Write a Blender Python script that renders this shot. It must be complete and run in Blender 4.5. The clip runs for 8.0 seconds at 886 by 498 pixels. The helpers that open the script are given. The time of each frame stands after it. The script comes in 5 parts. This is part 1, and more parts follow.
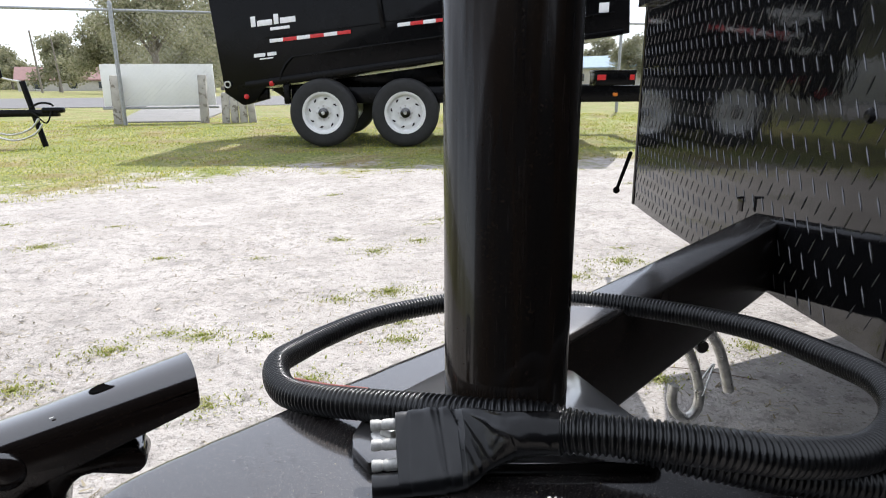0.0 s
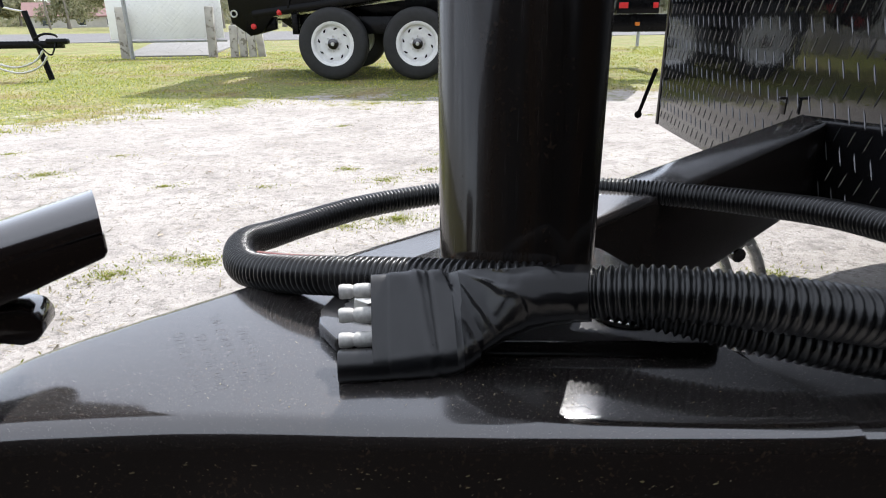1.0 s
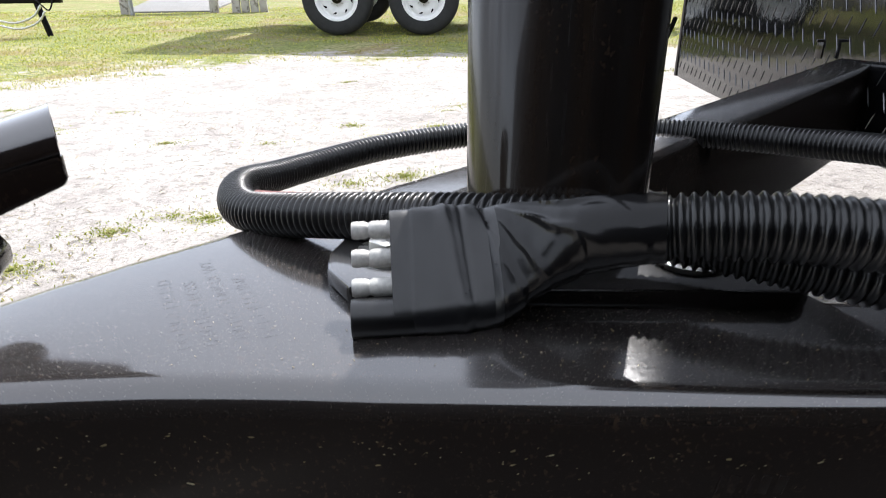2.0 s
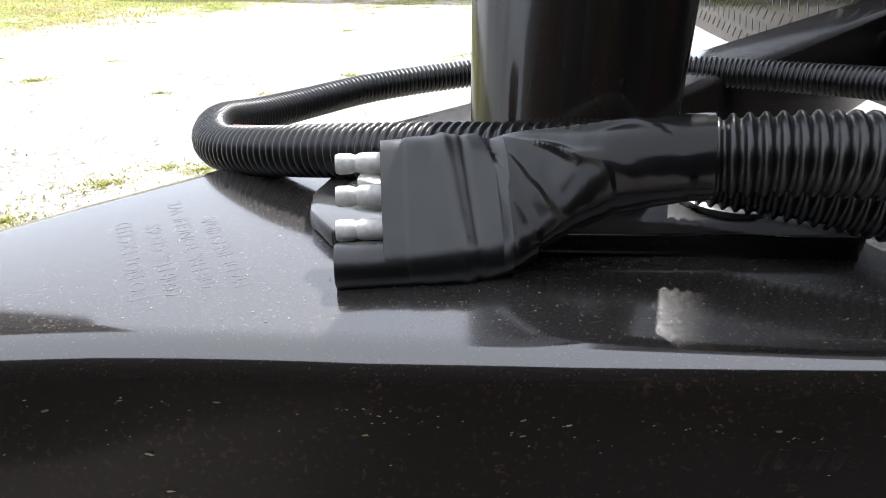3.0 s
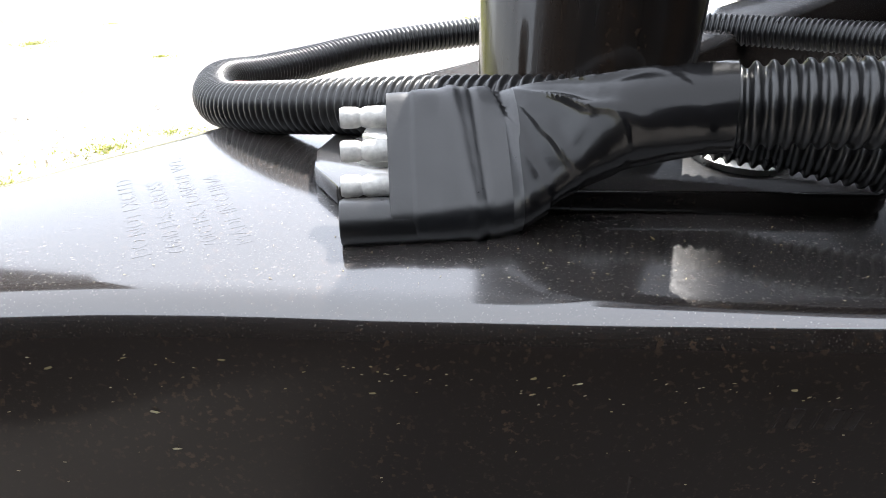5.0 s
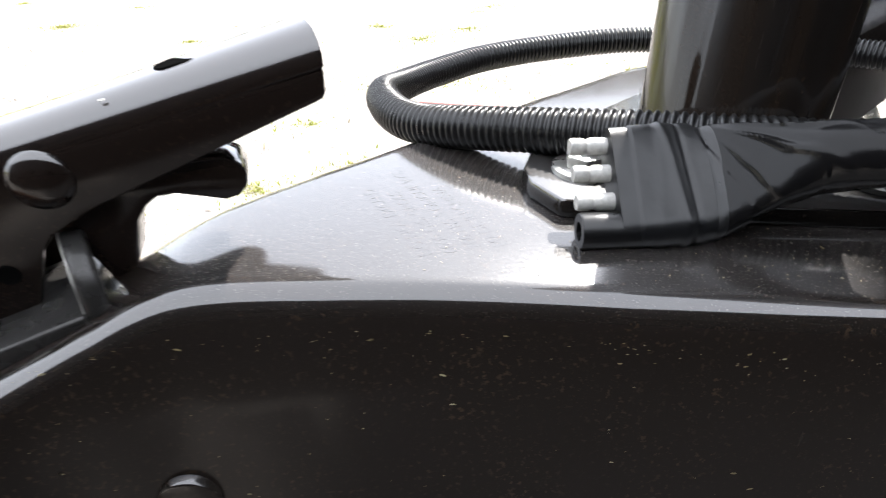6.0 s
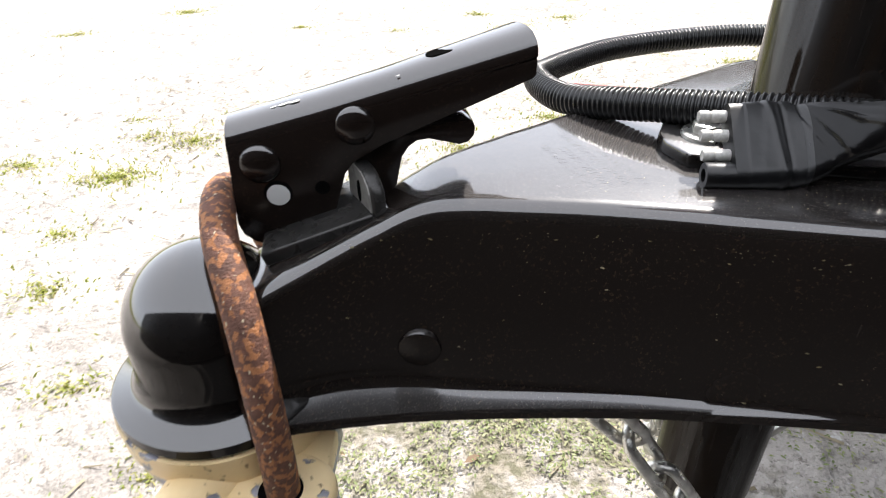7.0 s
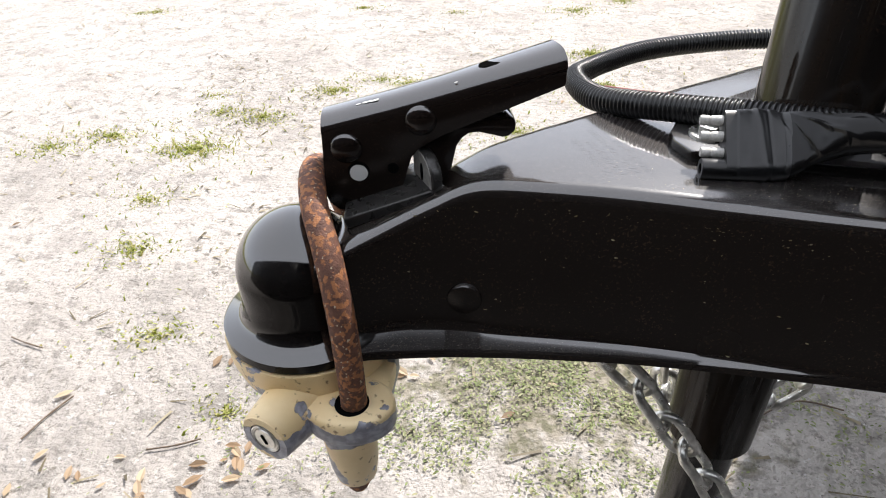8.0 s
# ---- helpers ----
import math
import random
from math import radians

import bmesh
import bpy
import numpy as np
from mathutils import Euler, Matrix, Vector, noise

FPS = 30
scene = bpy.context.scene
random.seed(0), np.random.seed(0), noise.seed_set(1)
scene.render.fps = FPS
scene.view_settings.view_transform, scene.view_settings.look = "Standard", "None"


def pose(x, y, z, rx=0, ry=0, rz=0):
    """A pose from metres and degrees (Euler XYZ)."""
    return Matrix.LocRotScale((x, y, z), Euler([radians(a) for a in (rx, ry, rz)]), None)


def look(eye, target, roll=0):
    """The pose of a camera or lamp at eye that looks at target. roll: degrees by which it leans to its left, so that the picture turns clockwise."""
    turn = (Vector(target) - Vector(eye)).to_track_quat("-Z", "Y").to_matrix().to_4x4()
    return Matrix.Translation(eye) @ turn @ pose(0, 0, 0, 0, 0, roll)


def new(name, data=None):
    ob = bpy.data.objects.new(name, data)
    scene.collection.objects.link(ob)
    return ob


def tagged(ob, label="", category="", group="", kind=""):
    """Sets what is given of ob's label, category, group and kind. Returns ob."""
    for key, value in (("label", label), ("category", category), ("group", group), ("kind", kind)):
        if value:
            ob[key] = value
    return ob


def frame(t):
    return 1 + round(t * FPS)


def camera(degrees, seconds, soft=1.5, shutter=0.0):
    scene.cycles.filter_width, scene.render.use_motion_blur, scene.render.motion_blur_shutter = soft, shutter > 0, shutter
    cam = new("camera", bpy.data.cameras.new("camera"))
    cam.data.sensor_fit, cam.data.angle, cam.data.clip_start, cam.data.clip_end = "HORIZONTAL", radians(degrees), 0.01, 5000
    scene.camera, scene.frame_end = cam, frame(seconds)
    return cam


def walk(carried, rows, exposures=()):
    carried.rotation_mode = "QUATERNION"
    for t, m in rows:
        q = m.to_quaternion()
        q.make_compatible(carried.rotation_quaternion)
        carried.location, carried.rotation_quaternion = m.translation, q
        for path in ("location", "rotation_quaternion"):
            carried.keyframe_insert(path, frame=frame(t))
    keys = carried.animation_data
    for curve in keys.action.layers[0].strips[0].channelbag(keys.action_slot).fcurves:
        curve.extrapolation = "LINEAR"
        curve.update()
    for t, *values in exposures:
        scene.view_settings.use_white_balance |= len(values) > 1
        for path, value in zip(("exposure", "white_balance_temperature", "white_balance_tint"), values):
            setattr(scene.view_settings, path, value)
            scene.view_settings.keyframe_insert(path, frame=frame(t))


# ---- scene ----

# ---------------------------------------------------------------- camera
cam = camera(70.7, 8.0, soft=1.0, shutter=0.25)
# seconds, eye, (yaw to the left, pitch, roll)
PATH = [
    (0, (0.1581, -0.2955, 0.6889), (-8.58, -15.18, -0.37)),
    (0.5, (0.1636, -0.2651, 0.6596), (-7.70, -17.95, -0.47)),
    (1, (0.1759, -0.2356, 0.6193), (-7.23, -20.50, -0.50)),
    (1.5, (0.1732, -0.2141, 0.6076), (-6.95, -22.47, -0.56)),
    (2, (0.1712, -0.1995, 0.5954), (-6.66, -24.05, -0.65)),
    (2.2, (0.1722, -0.1926, 0.5838), (-6.60, -24.75, -0.44)),
    (3.3, (0.1745, -0.1748, 0.5766), (-6.44, -28.61, -0.53)),
    (3.5, (0.1742, -0.1759, 0.5742), (-6.47, -28.53, -0.51)),
    (4.2, (0.1755, -0.1747, 0.5760), (-6.23, -30.64, -0.83)),
    (5.3, (0.1706, -0.1735, 0.5746), (-5.92, -31.60, -0.49)),
    (5.5, (0.1542, -0.1772, 0.5773), (-5.86, -32.14, -0.40)),
    (6, (0.1008, -0.2015, 0.6028), (-5.62, -32.47, 0.16)),
    (6.3, (0.0764, -0.2189, 0.6192), (-4.26, -34.52, 0.34)),
    (6.5, (0.0628, -0.2399, 0.6213), (-1.92, -32.34, -0.63)),
    (6.6, (0.0590, -0.2490, 0.6210), (-0.17, -31.53, -1.40)),
    (6.8, (0.0500, -0.2710, 0.6240), (0.81, -32.38, -1.45)),
    (7, (0.0509, -0.2971, 0.6328), (2.42, -33.53, -1.26)),
    (7.5, (0.0581, -0.3446, 0.6563), (5.46, -34.47, -1.73)),
    (8, (0.0583, -0.3664, 0.6724), (8.00, -35.31, -2.02)),
]


def eye_pose(eye, turn):
    yaw, pitch, roll = turn
    return pose(*eye, 0, 0, yaw) @ pose(0, 0, 0, 90 + pitch, 0, 0) @ pose(0, 0, 0, 0, 0, roll)


# seconds, stops, kelvin, tint
EXPOSURE = [(0.0, 0.74, 6320, 12), (1.0, 0.84, 6320, 12), (2.0, 1.08, 6340, 12), (3.4, 1.64, 6480, 10.5), (4.2, 1.84, 6480, 10.5), (5.4, 2.20, 6500, 11), (6.0, 1.92, 6600, 11), (6.6, 1.58, 6680, 11.5), (7.2, 1.36, 6720, 12), (7.6, 1.16, 6700, 12), (8.0, 1.02, 6660, 12)]
walk(cam, [(t, eye_pose(eye, turn)) for t, eye, turn in PATH], EXPOSURE)

# ---------------------------------------------------------------- light
SUN_ELEV, SUN_AZ = 50.0, 26.0  # azimuth clockwise from +y
world = bpy.data.worlds.new("sky")
scene.world = world
world.use_nodes = True
wn = world.node_tree.nodes
sky = wn.new("ShaderNodeTexSky")
sky.sky_type = "NISHITA"
sky.sun_disc = False
sky.sun_elevation, sky.sun_rotation = radians(SUN_ELEV), radians(SUN_AZ)
sky.air_density, sky.dust_density, sky.ozone_density = 1.0, 0.5, 0.8
pale = wn.new("ShaderNodeHueSaturation")  # thin white haze
pale.inputs["Saturation"].default_value = 0.85
world.node_tree.links.new(sky.outputs["Color"], pale.inputs["Color"])
cool = wn.new("ShaderNodeMix")
cool.data_type, cool.blend_type = "RGBA", "MULTIPLY"
cool.inputs[0].default_value, cool.inputs[7].default_value = 1.0, (0.94, 0.98, 1.08, 1)
world.node_tree.links.new(pale.outputs["Color"], cool.inputs[6])
veil = wn.new("ShaderNodeMix")  # even bright haze
veil.data_type = "RGBA"
veil.inputs[0].default_value, veil.inputs[7].default_value = 0.76, (6.0, 6.27, 6.65, 1)
world.node_tree.links.new(cool.outputs[2], veil.inputs[6])
world.node_tree.links.new(veil.outputs[2], wn["Background"].inputs["Color"])
wn["Background"].inputs["Strength"].default_value = 0.15
sun_data = bpy.data.lights.new("sun", "SUN")
sun_data.energy, sun_data.angle, sun_data.color = 3.7, radians(0.6), (1.0, 0.976, 0.938)
sun = new("sun", sun_data)
az, el = radians(SUN_AZ), radians(SUN_ELEV)
sun.matrix_world = look((0, 0, 0), (-math.sin(az) * math.cos(el), -math.cos(az) * math.cos(el), -math.sin(el)))


# ---------------------------------------------------------------- materials
def mat(name, base, rough=0.5, metal=0.0, vary=0.0, vscale=30.0, spots=None, sscale=40.0, samount=0.5, bump=0.0, bscale=200.0, spots2=None, s2scale=8.0, s2amount=0.6, coat=0.0, spec=0.5, rough_vary=0.0):
    """A surface with fine variation, patches of one or two other colours, roughness changes and relief."""
    m = bpy.data.materials.new(name)
    m.use_nodes = True
    nt = m.node_tree
    n, l = nt.nodes, nt.links.new
    b = n["Principled BSDF"]
    b.inputs["Roughness"].default_value, b.inputs["Metallic"].default_value = rough, metal
    b.inputs["Coat Weight"].default_value, b.inputs["Coat Roughness"].default_value = coat, 0.07
    b.inputs["Specular IOR Level"].default_value = spec
    co = n.new("ShaderNodeTexCoord")

    def tex(scale, detail=6.0):
        t = n.new("ShaderNodeTexNoise")
        t.inputs["Scale"].default_value, t.inputs["Detail"].default_value = scale, detail
        l(co.outputs["Object"], t.inputs["Vector"])
        return t

    def mix(fac, a, c):
        x = n.new("ShaderNodeMix")
        x.data_type = "RGBA"
        l(fac, x.inputs[0])
        if isinstance(a, tuple):
            x.inputs[6].default_value = (*a, 1)
        else:
            l(a, x.inputs[6])
        x.inputs[7].default_value = (*c, 1)
        return x.outputs[2]

    def ramp(sock, lo, hi):
        r = n.new("ShaderNodeMapRange")
        r.inputs[1].default_value, r.inputs[2].default_value = lo, hi
        l(sock, r.inputs[0])
        return r.outputs[0]

    col = base
    if vary:
        col = mix(ramp(tex(vscale).outputs["Fac"], 0.3, 0.7), base, tuple(max(0, c * (1 - vary)) for c in base))
    if spots:
        col = mix(ramp(tex(sscale).outputs["Fac"], 1 - samount, 1 - samount + 0.06), col, spots)
    if spots2:
        col = mix(ramp(tex(s2scale, 9.0).outputs["Fac"], 1 - s2amount, 1 - s2amount + 0.03), col, spots2)
    if isinstance(col, tuple):
        b.inputs["Base Color"].default_value = (*col, 1)
    else:
        l(col, b.inputs["Base Color"])
    if rough_vary:
        rr = n.new("ShaderNodeMapRange")
        rr.inputs[1].default_value, rr.inputs[2].default_value = 0.3, 0.7
        rr.inputs[3].default_value, rr.inputs[4].default_value = rough, min(1, rough + rough_vary)
        l(tex(vscale * 2).outputs["Fac"], rr.inputs[0])
        l(rr.outputs[0], b.inputs["Roughness"])
    if bump:
        bp = n.new("ShaderNodeBump")
        bp.inputs["Strength"].default_value, bp.inputs["Distance"].default_value = 1.0, bump
        l(tex(bscale).outputs["Fac"], bp.inputs["Height"])
        l(bp.outputs[0], b.inputs["Normal"])
    return m


M = {}


def enamel(name, base, rough, dust, dust_rough, grain=1.0, gloss=0.12, streaks=0.0):
    """Glossy black enamel whose upward faces carry settled dust and grit, and a coat that brightens them; streaks are
    dull runs down its sides.
    """
    m = bpy.data.materials.new(name)
    m.use_nodes = True
    n, l = m.node_tree.nodes, m.node_tree.links.new
    b = n["Principled BSDF"]
    co, geo = n.new("ShaderNodeTexCoord"), n.new("ShaderNodeNewGeometry")

    def noise_at(scale, detail=6.0):
        t = n.new("ShaderNodeTexNoise")
        t.inputs["Scale"].default_value, t.inputs["Detail"].default_value = scale, detail
        l(co.outputs["Object"], t.inputs["Vector"])
        return t.outputs["Fac"]

    def span(sock, lo, hi, a=0.0, c=1.0):
        r = n.new("ShaderNodeMapRange")
        for i, v in enumerate((lo, hi, a, c)):
            r.inputs[i + 1].default_value = v
        l(sock, r.inputs[0])
        return r.outputs[0]

    def times(a, c):
        x = n.new("ShaderNodeMath")
        x.operation = "MULTIPLY"
        l(a, x.inputs[0])
        if isinstance(c, float):
            x.inputs[1].default_value = c
        else:
            l(c, x.inputs[1])
        return x.outputs[0]

    def blend(fac, a, c):
        x = n.new("ShaderNodeMix")
        x.data_type = "RGBA"
        l(fac, x.inputs[0])
        for i, v in ((6, a), (7, c)):
            if isinstance(v, tuple):
                x.inputs[i].default_value = (*v, 1)
            else:
                l(v, x.inputs[i])
        return x.outputs[2]

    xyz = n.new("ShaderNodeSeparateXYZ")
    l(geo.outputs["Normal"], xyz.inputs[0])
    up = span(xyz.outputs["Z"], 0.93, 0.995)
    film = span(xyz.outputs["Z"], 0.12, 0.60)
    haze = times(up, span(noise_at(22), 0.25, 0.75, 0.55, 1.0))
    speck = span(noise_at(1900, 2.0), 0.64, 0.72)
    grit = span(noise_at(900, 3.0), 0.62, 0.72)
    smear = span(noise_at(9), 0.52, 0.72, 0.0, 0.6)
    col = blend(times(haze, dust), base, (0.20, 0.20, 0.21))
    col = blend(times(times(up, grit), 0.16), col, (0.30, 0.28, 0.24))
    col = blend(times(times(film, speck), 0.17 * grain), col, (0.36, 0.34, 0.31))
    col = blend(times(grit, 0.03 * grain), col, (0.22, 0.18, 0.12))
    fine_dirt = times(span(noise_at(560, 4.0), 0.585, 0.66), span(noise_at(38, 5.0), 0.38, 0.62, 0.1, 1.0))
    col = blend(times(fine_dirt, 0.15 * grain), col, (0.20, 0.125, 0.072))
    l(col, b.inputs["Base Color"])
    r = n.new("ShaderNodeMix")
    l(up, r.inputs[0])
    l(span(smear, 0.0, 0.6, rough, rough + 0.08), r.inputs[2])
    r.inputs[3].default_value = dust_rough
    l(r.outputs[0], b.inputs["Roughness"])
    mottle = times(up, span(noise_at(750, 3.0), 0.35, 0.62, 0.45, 1.0))
    mottle = times(mottle, span(noise_at(45, 5.0), 0.30, 0.60, 0.60, 1.0))
    shine = span(mottle, 0.0, 1.0, gloss - 0.01, gloss + 0.01)
    if streaks:
        tall = n.new("ShaderNodeMapping")
        tall.inputs["Scale"].default_value = (1.0, 1.0, 0.055)
        l(co.outputs["Object"], tall.inputs["Vector"])
        runs = []
        for scale in (95.0, 260.0):
            t = n.new("ShaderNodeTexNoise")
            t.inputs["Scale"].default_value, t.inputs["Detail"].default_value = scale, 5.0
            l(tall.outputs[0], t.inputs["Vector"])
            runs.append(t.outputs["Fac"])
        shine = times(shine, span(runs[0], 0.42, 0.58, 1.0 - 0.75 * streaks, 1.0))
        shine = times(shine, span(runs[1], 0.40, 0.60, 1.0 - 0.5 * streaks, 1.0))
        l(blend(times(span(runs[0], 0.58, 0.46), 0.6 * streaks), col, (0.016, 0.0105, 0.007)), b.inputs["Base Color"])
        l(span(runs[1], 0.35, 0.65, rough, rough + 0.16 * streaks), b.inputs["Roughness"])
    l(shine, b.inputs["Specular IOR Level"])
    # coat weight follows the facing: tops made brighter with sky, walls kept dark
    l(times(film, 1.0), b.inputs["Coat Weight"])
    b.inputs["Coat IOR"].default_value = 2.0
    l(span(mottle, 0.0, 1.0, 0.07, 0.07 + 0.07 * grain), b.inputs["Coat Roughness"])
    bp = n.new("ShaderNodeBump")
    bp.inputs["Strength"].default_value, bp.inputs["Distance"].default_value = 1.0, 0.00006 * grain
    l(times(up, noise_at(520, 4.0)), bp.inputs["Height"])
    bq = n.new("ShaderNodeBump")
    bq.inputs["Strength"].default_value, bq.inputs["Distance"].default_value = 1.0, 0.0001 * grain
    l(noise_at(26, 2.0), bq.inputs["Height"])
    l(bp.outputs[0], bq.inputs["Normal"])
    peel = n.new("ShaderNodeBump")
    peel.inputs["Strength"].default_value, peel.inputs["Distance"].default_value = 1.0, 0.00003 * grain
    l(noise_at(210, 3.0), peel.inputs["Height"])
    l(bq.outputs[0], peel.inputs["Normal"])
    l(peel.outputs[0], b.inputs["Normal"])
    return m


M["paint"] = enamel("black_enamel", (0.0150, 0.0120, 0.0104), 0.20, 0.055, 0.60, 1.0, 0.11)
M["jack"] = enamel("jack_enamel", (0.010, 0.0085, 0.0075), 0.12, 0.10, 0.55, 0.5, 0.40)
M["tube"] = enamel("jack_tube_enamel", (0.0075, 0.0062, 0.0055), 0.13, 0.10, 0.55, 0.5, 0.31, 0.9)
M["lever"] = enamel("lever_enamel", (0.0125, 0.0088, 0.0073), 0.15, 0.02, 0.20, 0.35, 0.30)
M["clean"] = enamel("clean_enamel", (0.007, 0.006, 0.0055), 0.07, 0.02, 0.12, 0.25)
M["plastic"] = mat("black_plastic", (0.0045, 0.0045, 0.005), 0.27, spec=0.56, vary=0.4, vscale=80, bump=0.00005, bscale=900, rough_vary=0.1)
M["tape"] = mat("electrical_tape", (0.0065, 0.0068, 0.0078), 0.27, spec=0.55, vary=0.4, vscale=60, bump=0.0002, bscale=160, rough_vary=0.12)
# same tape with reflection cut, painting in a dark reflected view
M["dim_neck_tape"] = mat("dimmed_tape", (0.0058, 0.0056, 0.0060), 0.15, spec=0.26, vary=0.4, vscale=60, bump=0.00025, bscale=110, rough_vary=0.10)
M["guard"] = mat("black_tread_plate", (0.006, 0.006, 0.0065), 0.03, vary=0.4, vscale=20, bump=0.00022, bscale=34, rough_vary=0.03, spec=0.36)
# lugs coloured paler than the black plate to paint in their glints
M["lug"] = mat("glint_tread_lug", (0.13, 0.13, 0.135), 0.16, 0.6, vary=0.4, vscale=40, spec=0.9)
M["steel"] = mat("zinc_steel", (0.74, 0.73, 0.69), 0.24, 0.9, vary=0.5, vscale=90, bump=0.0002, bscale=200, rough_vary=0.2)
M["pin"] = mat("tin_pin", (0.56, 0.55, 0.52), 0.55, 0.25, vary=0.4, vscale=400, bump=0.0002, bscale=700)
M["rust"] = mat("rusted_steel", (0.155, 0.066, 0.042), 0.75, vary=0.55, vscale=150, spots=(0.32, 0.13, 0.050), sscale=260, samount=0.49, spots2=(0.46, 0.38, 0.26), s2scale=420, s2amount=0.355, bump=0.0007, bscale=700)


def lock_paint():
    """Tan paint, chipped to grey metal in patches, most of all round the lock's waist."""
    m = bpy.data.materials.new("chipped_tan_paint")
    m.use_nodes = True
    n, l = m.node_tree.nodes, m.node_tree.links.new
    b = n["Principled BSDF"]
    co, xyz = n.new("ShaderNodeTexCoord"), n.new("ShaderNodeSeparateXYZ")
    l(co.outputs["Object"], xyz.inputs[0])

    def noise_at(scale, detail):
        t = n.new("ShaderNodeTexNoise")
        t.inputs["Scale"].default_value, t.inputs["Detail"].default_value = scale, detail
        l(co.outputs["Object"], t.inputs["Vector"])
        return t.outputs["Fac"]

    def span(sock, lo, hi, a=0.0, c=1.0):
        r = n.new("ShaderNodeMapRange")
        for i, v in enumerate((lo, hi, a, c)):
            r.inputs[i + 1].default_value = v
        l(sock, r.inputs[0])
        return r.outputs[0]

    def calc(op, a, c):
        x = n.new("ShaderNodeMath")
        x.operation = op
        for i, v in ((0, a), (1, c)):
            if isinstance(v, float):
                x.inputs[i].default_value = v
            else:
                l(v, x.inputs[i])
        return x.outputs[0]

    def blend(fac, a, c):
        x = n.new("ShaderNodeMix")
        x.data_type = "RGBA"
        l(fac, x.inputs[0])
        for i, v in ((6, a), (7, c)):
            if isinstance(v, tuple):
                x.inputs[i].default_value = (*v, 1)
            else:
                l(v, x.inputs[i])
        return x.outputs[2]

    waist = span(calc("ABSOLUTE", calc("SUBTRACT", xyz.outputs["Z"], 0.047), 0.0), 0.004, 0.012, 0.29, 0.0)
    chip = span(calc("ADD", noise_at(44, 6.0), waist), 0.600, 0.615)
    paint = blend(span(noise_at(26, 6.0), 0.4, 0.65), (0.84, 0.66, 0.38), (0.74, 0.56, 0.30))
    paint = blend(span(noise_at(190, 4.0), 0.62, 0.70), paint, (0.30, 0.20, 0.10))
    metal = blend(span(noise_at(160, 5.0), 0.4, 0.6), (0.34, 0.345, 0.39), (0.20, 0.20, 0.23))
    l(blend(chip, paint, metal), b.inputs["Base Color"])
    b.inputs["Roughness"].default_value = 0.42
    bp = n.new("ShaderNodeBump")
    bp.inputs["Strength"].default_value, bp.inputs["Distance"].default_value = 1.0, 0.0007
    l(calc("SUBTRACT", calc("MULTIPLY", noise_at(140, 4.0), 0.35), chip), bp.inputs["Height"])
    l(bp.outputs[0], b.inputs["Normal"])
    return m


M["cream"] = lock_paint()
M["bracket"] = mat("dark_zinc", (0.05, 0.048, 0.046), 0.22, 0.35, vary=0.5, vscale=70, bump=0.0002, bscale=250, rough_vary=0.15)
M["bare"] = mat("pale_grey_metal", (0.40, 0.39, 0.36), 0.42, 0.4, vary=0.5, vscale=200, bump=0.0002, bscale=300)
M["brass"] = mat("lock_face", (0.75, 0.73, 0.68), 0.3, 0.8, vary=0.3, vscale=300)
# dull black that paints the shade inside holes; the prop rod shares it
M["dark"] = mat("hole_shade_and_rod_black", (0.004, 0.004, 0.004), 0.9, spec=0.0)
M["tyre"] = mat("tyre_rubber", (0.018, 0.018, 0.018), 0.75, vary=0.4, vscale=20, bump=0.002, bscale=60)
M["rim"] = mat("white_rim", (0.78, 0.78, 0.76), 0.4, vary=0.15, vscale=20)
M["trailer"] = mat("trailer_black", (0.0035, 0.0035, 0.004), 0.18, vary=0.4, vscale=4, bump=0.0006, bscale=5, rough_vary=0.12, spec=0.12)
M["white"] = mat("white_vinyl", (0.8, 0.8, 0.8), 0.5, vary=0.1, vscale=20)
M["red"] = mat("red_reflector", (0.6, 0.02, 0.02), 0.35, vary=0.2, vscale=30)
M["amber"] = mat("amber_lens", (0.7, 0.2, 0.02), 0.3, vary=0.2, vscale=30)


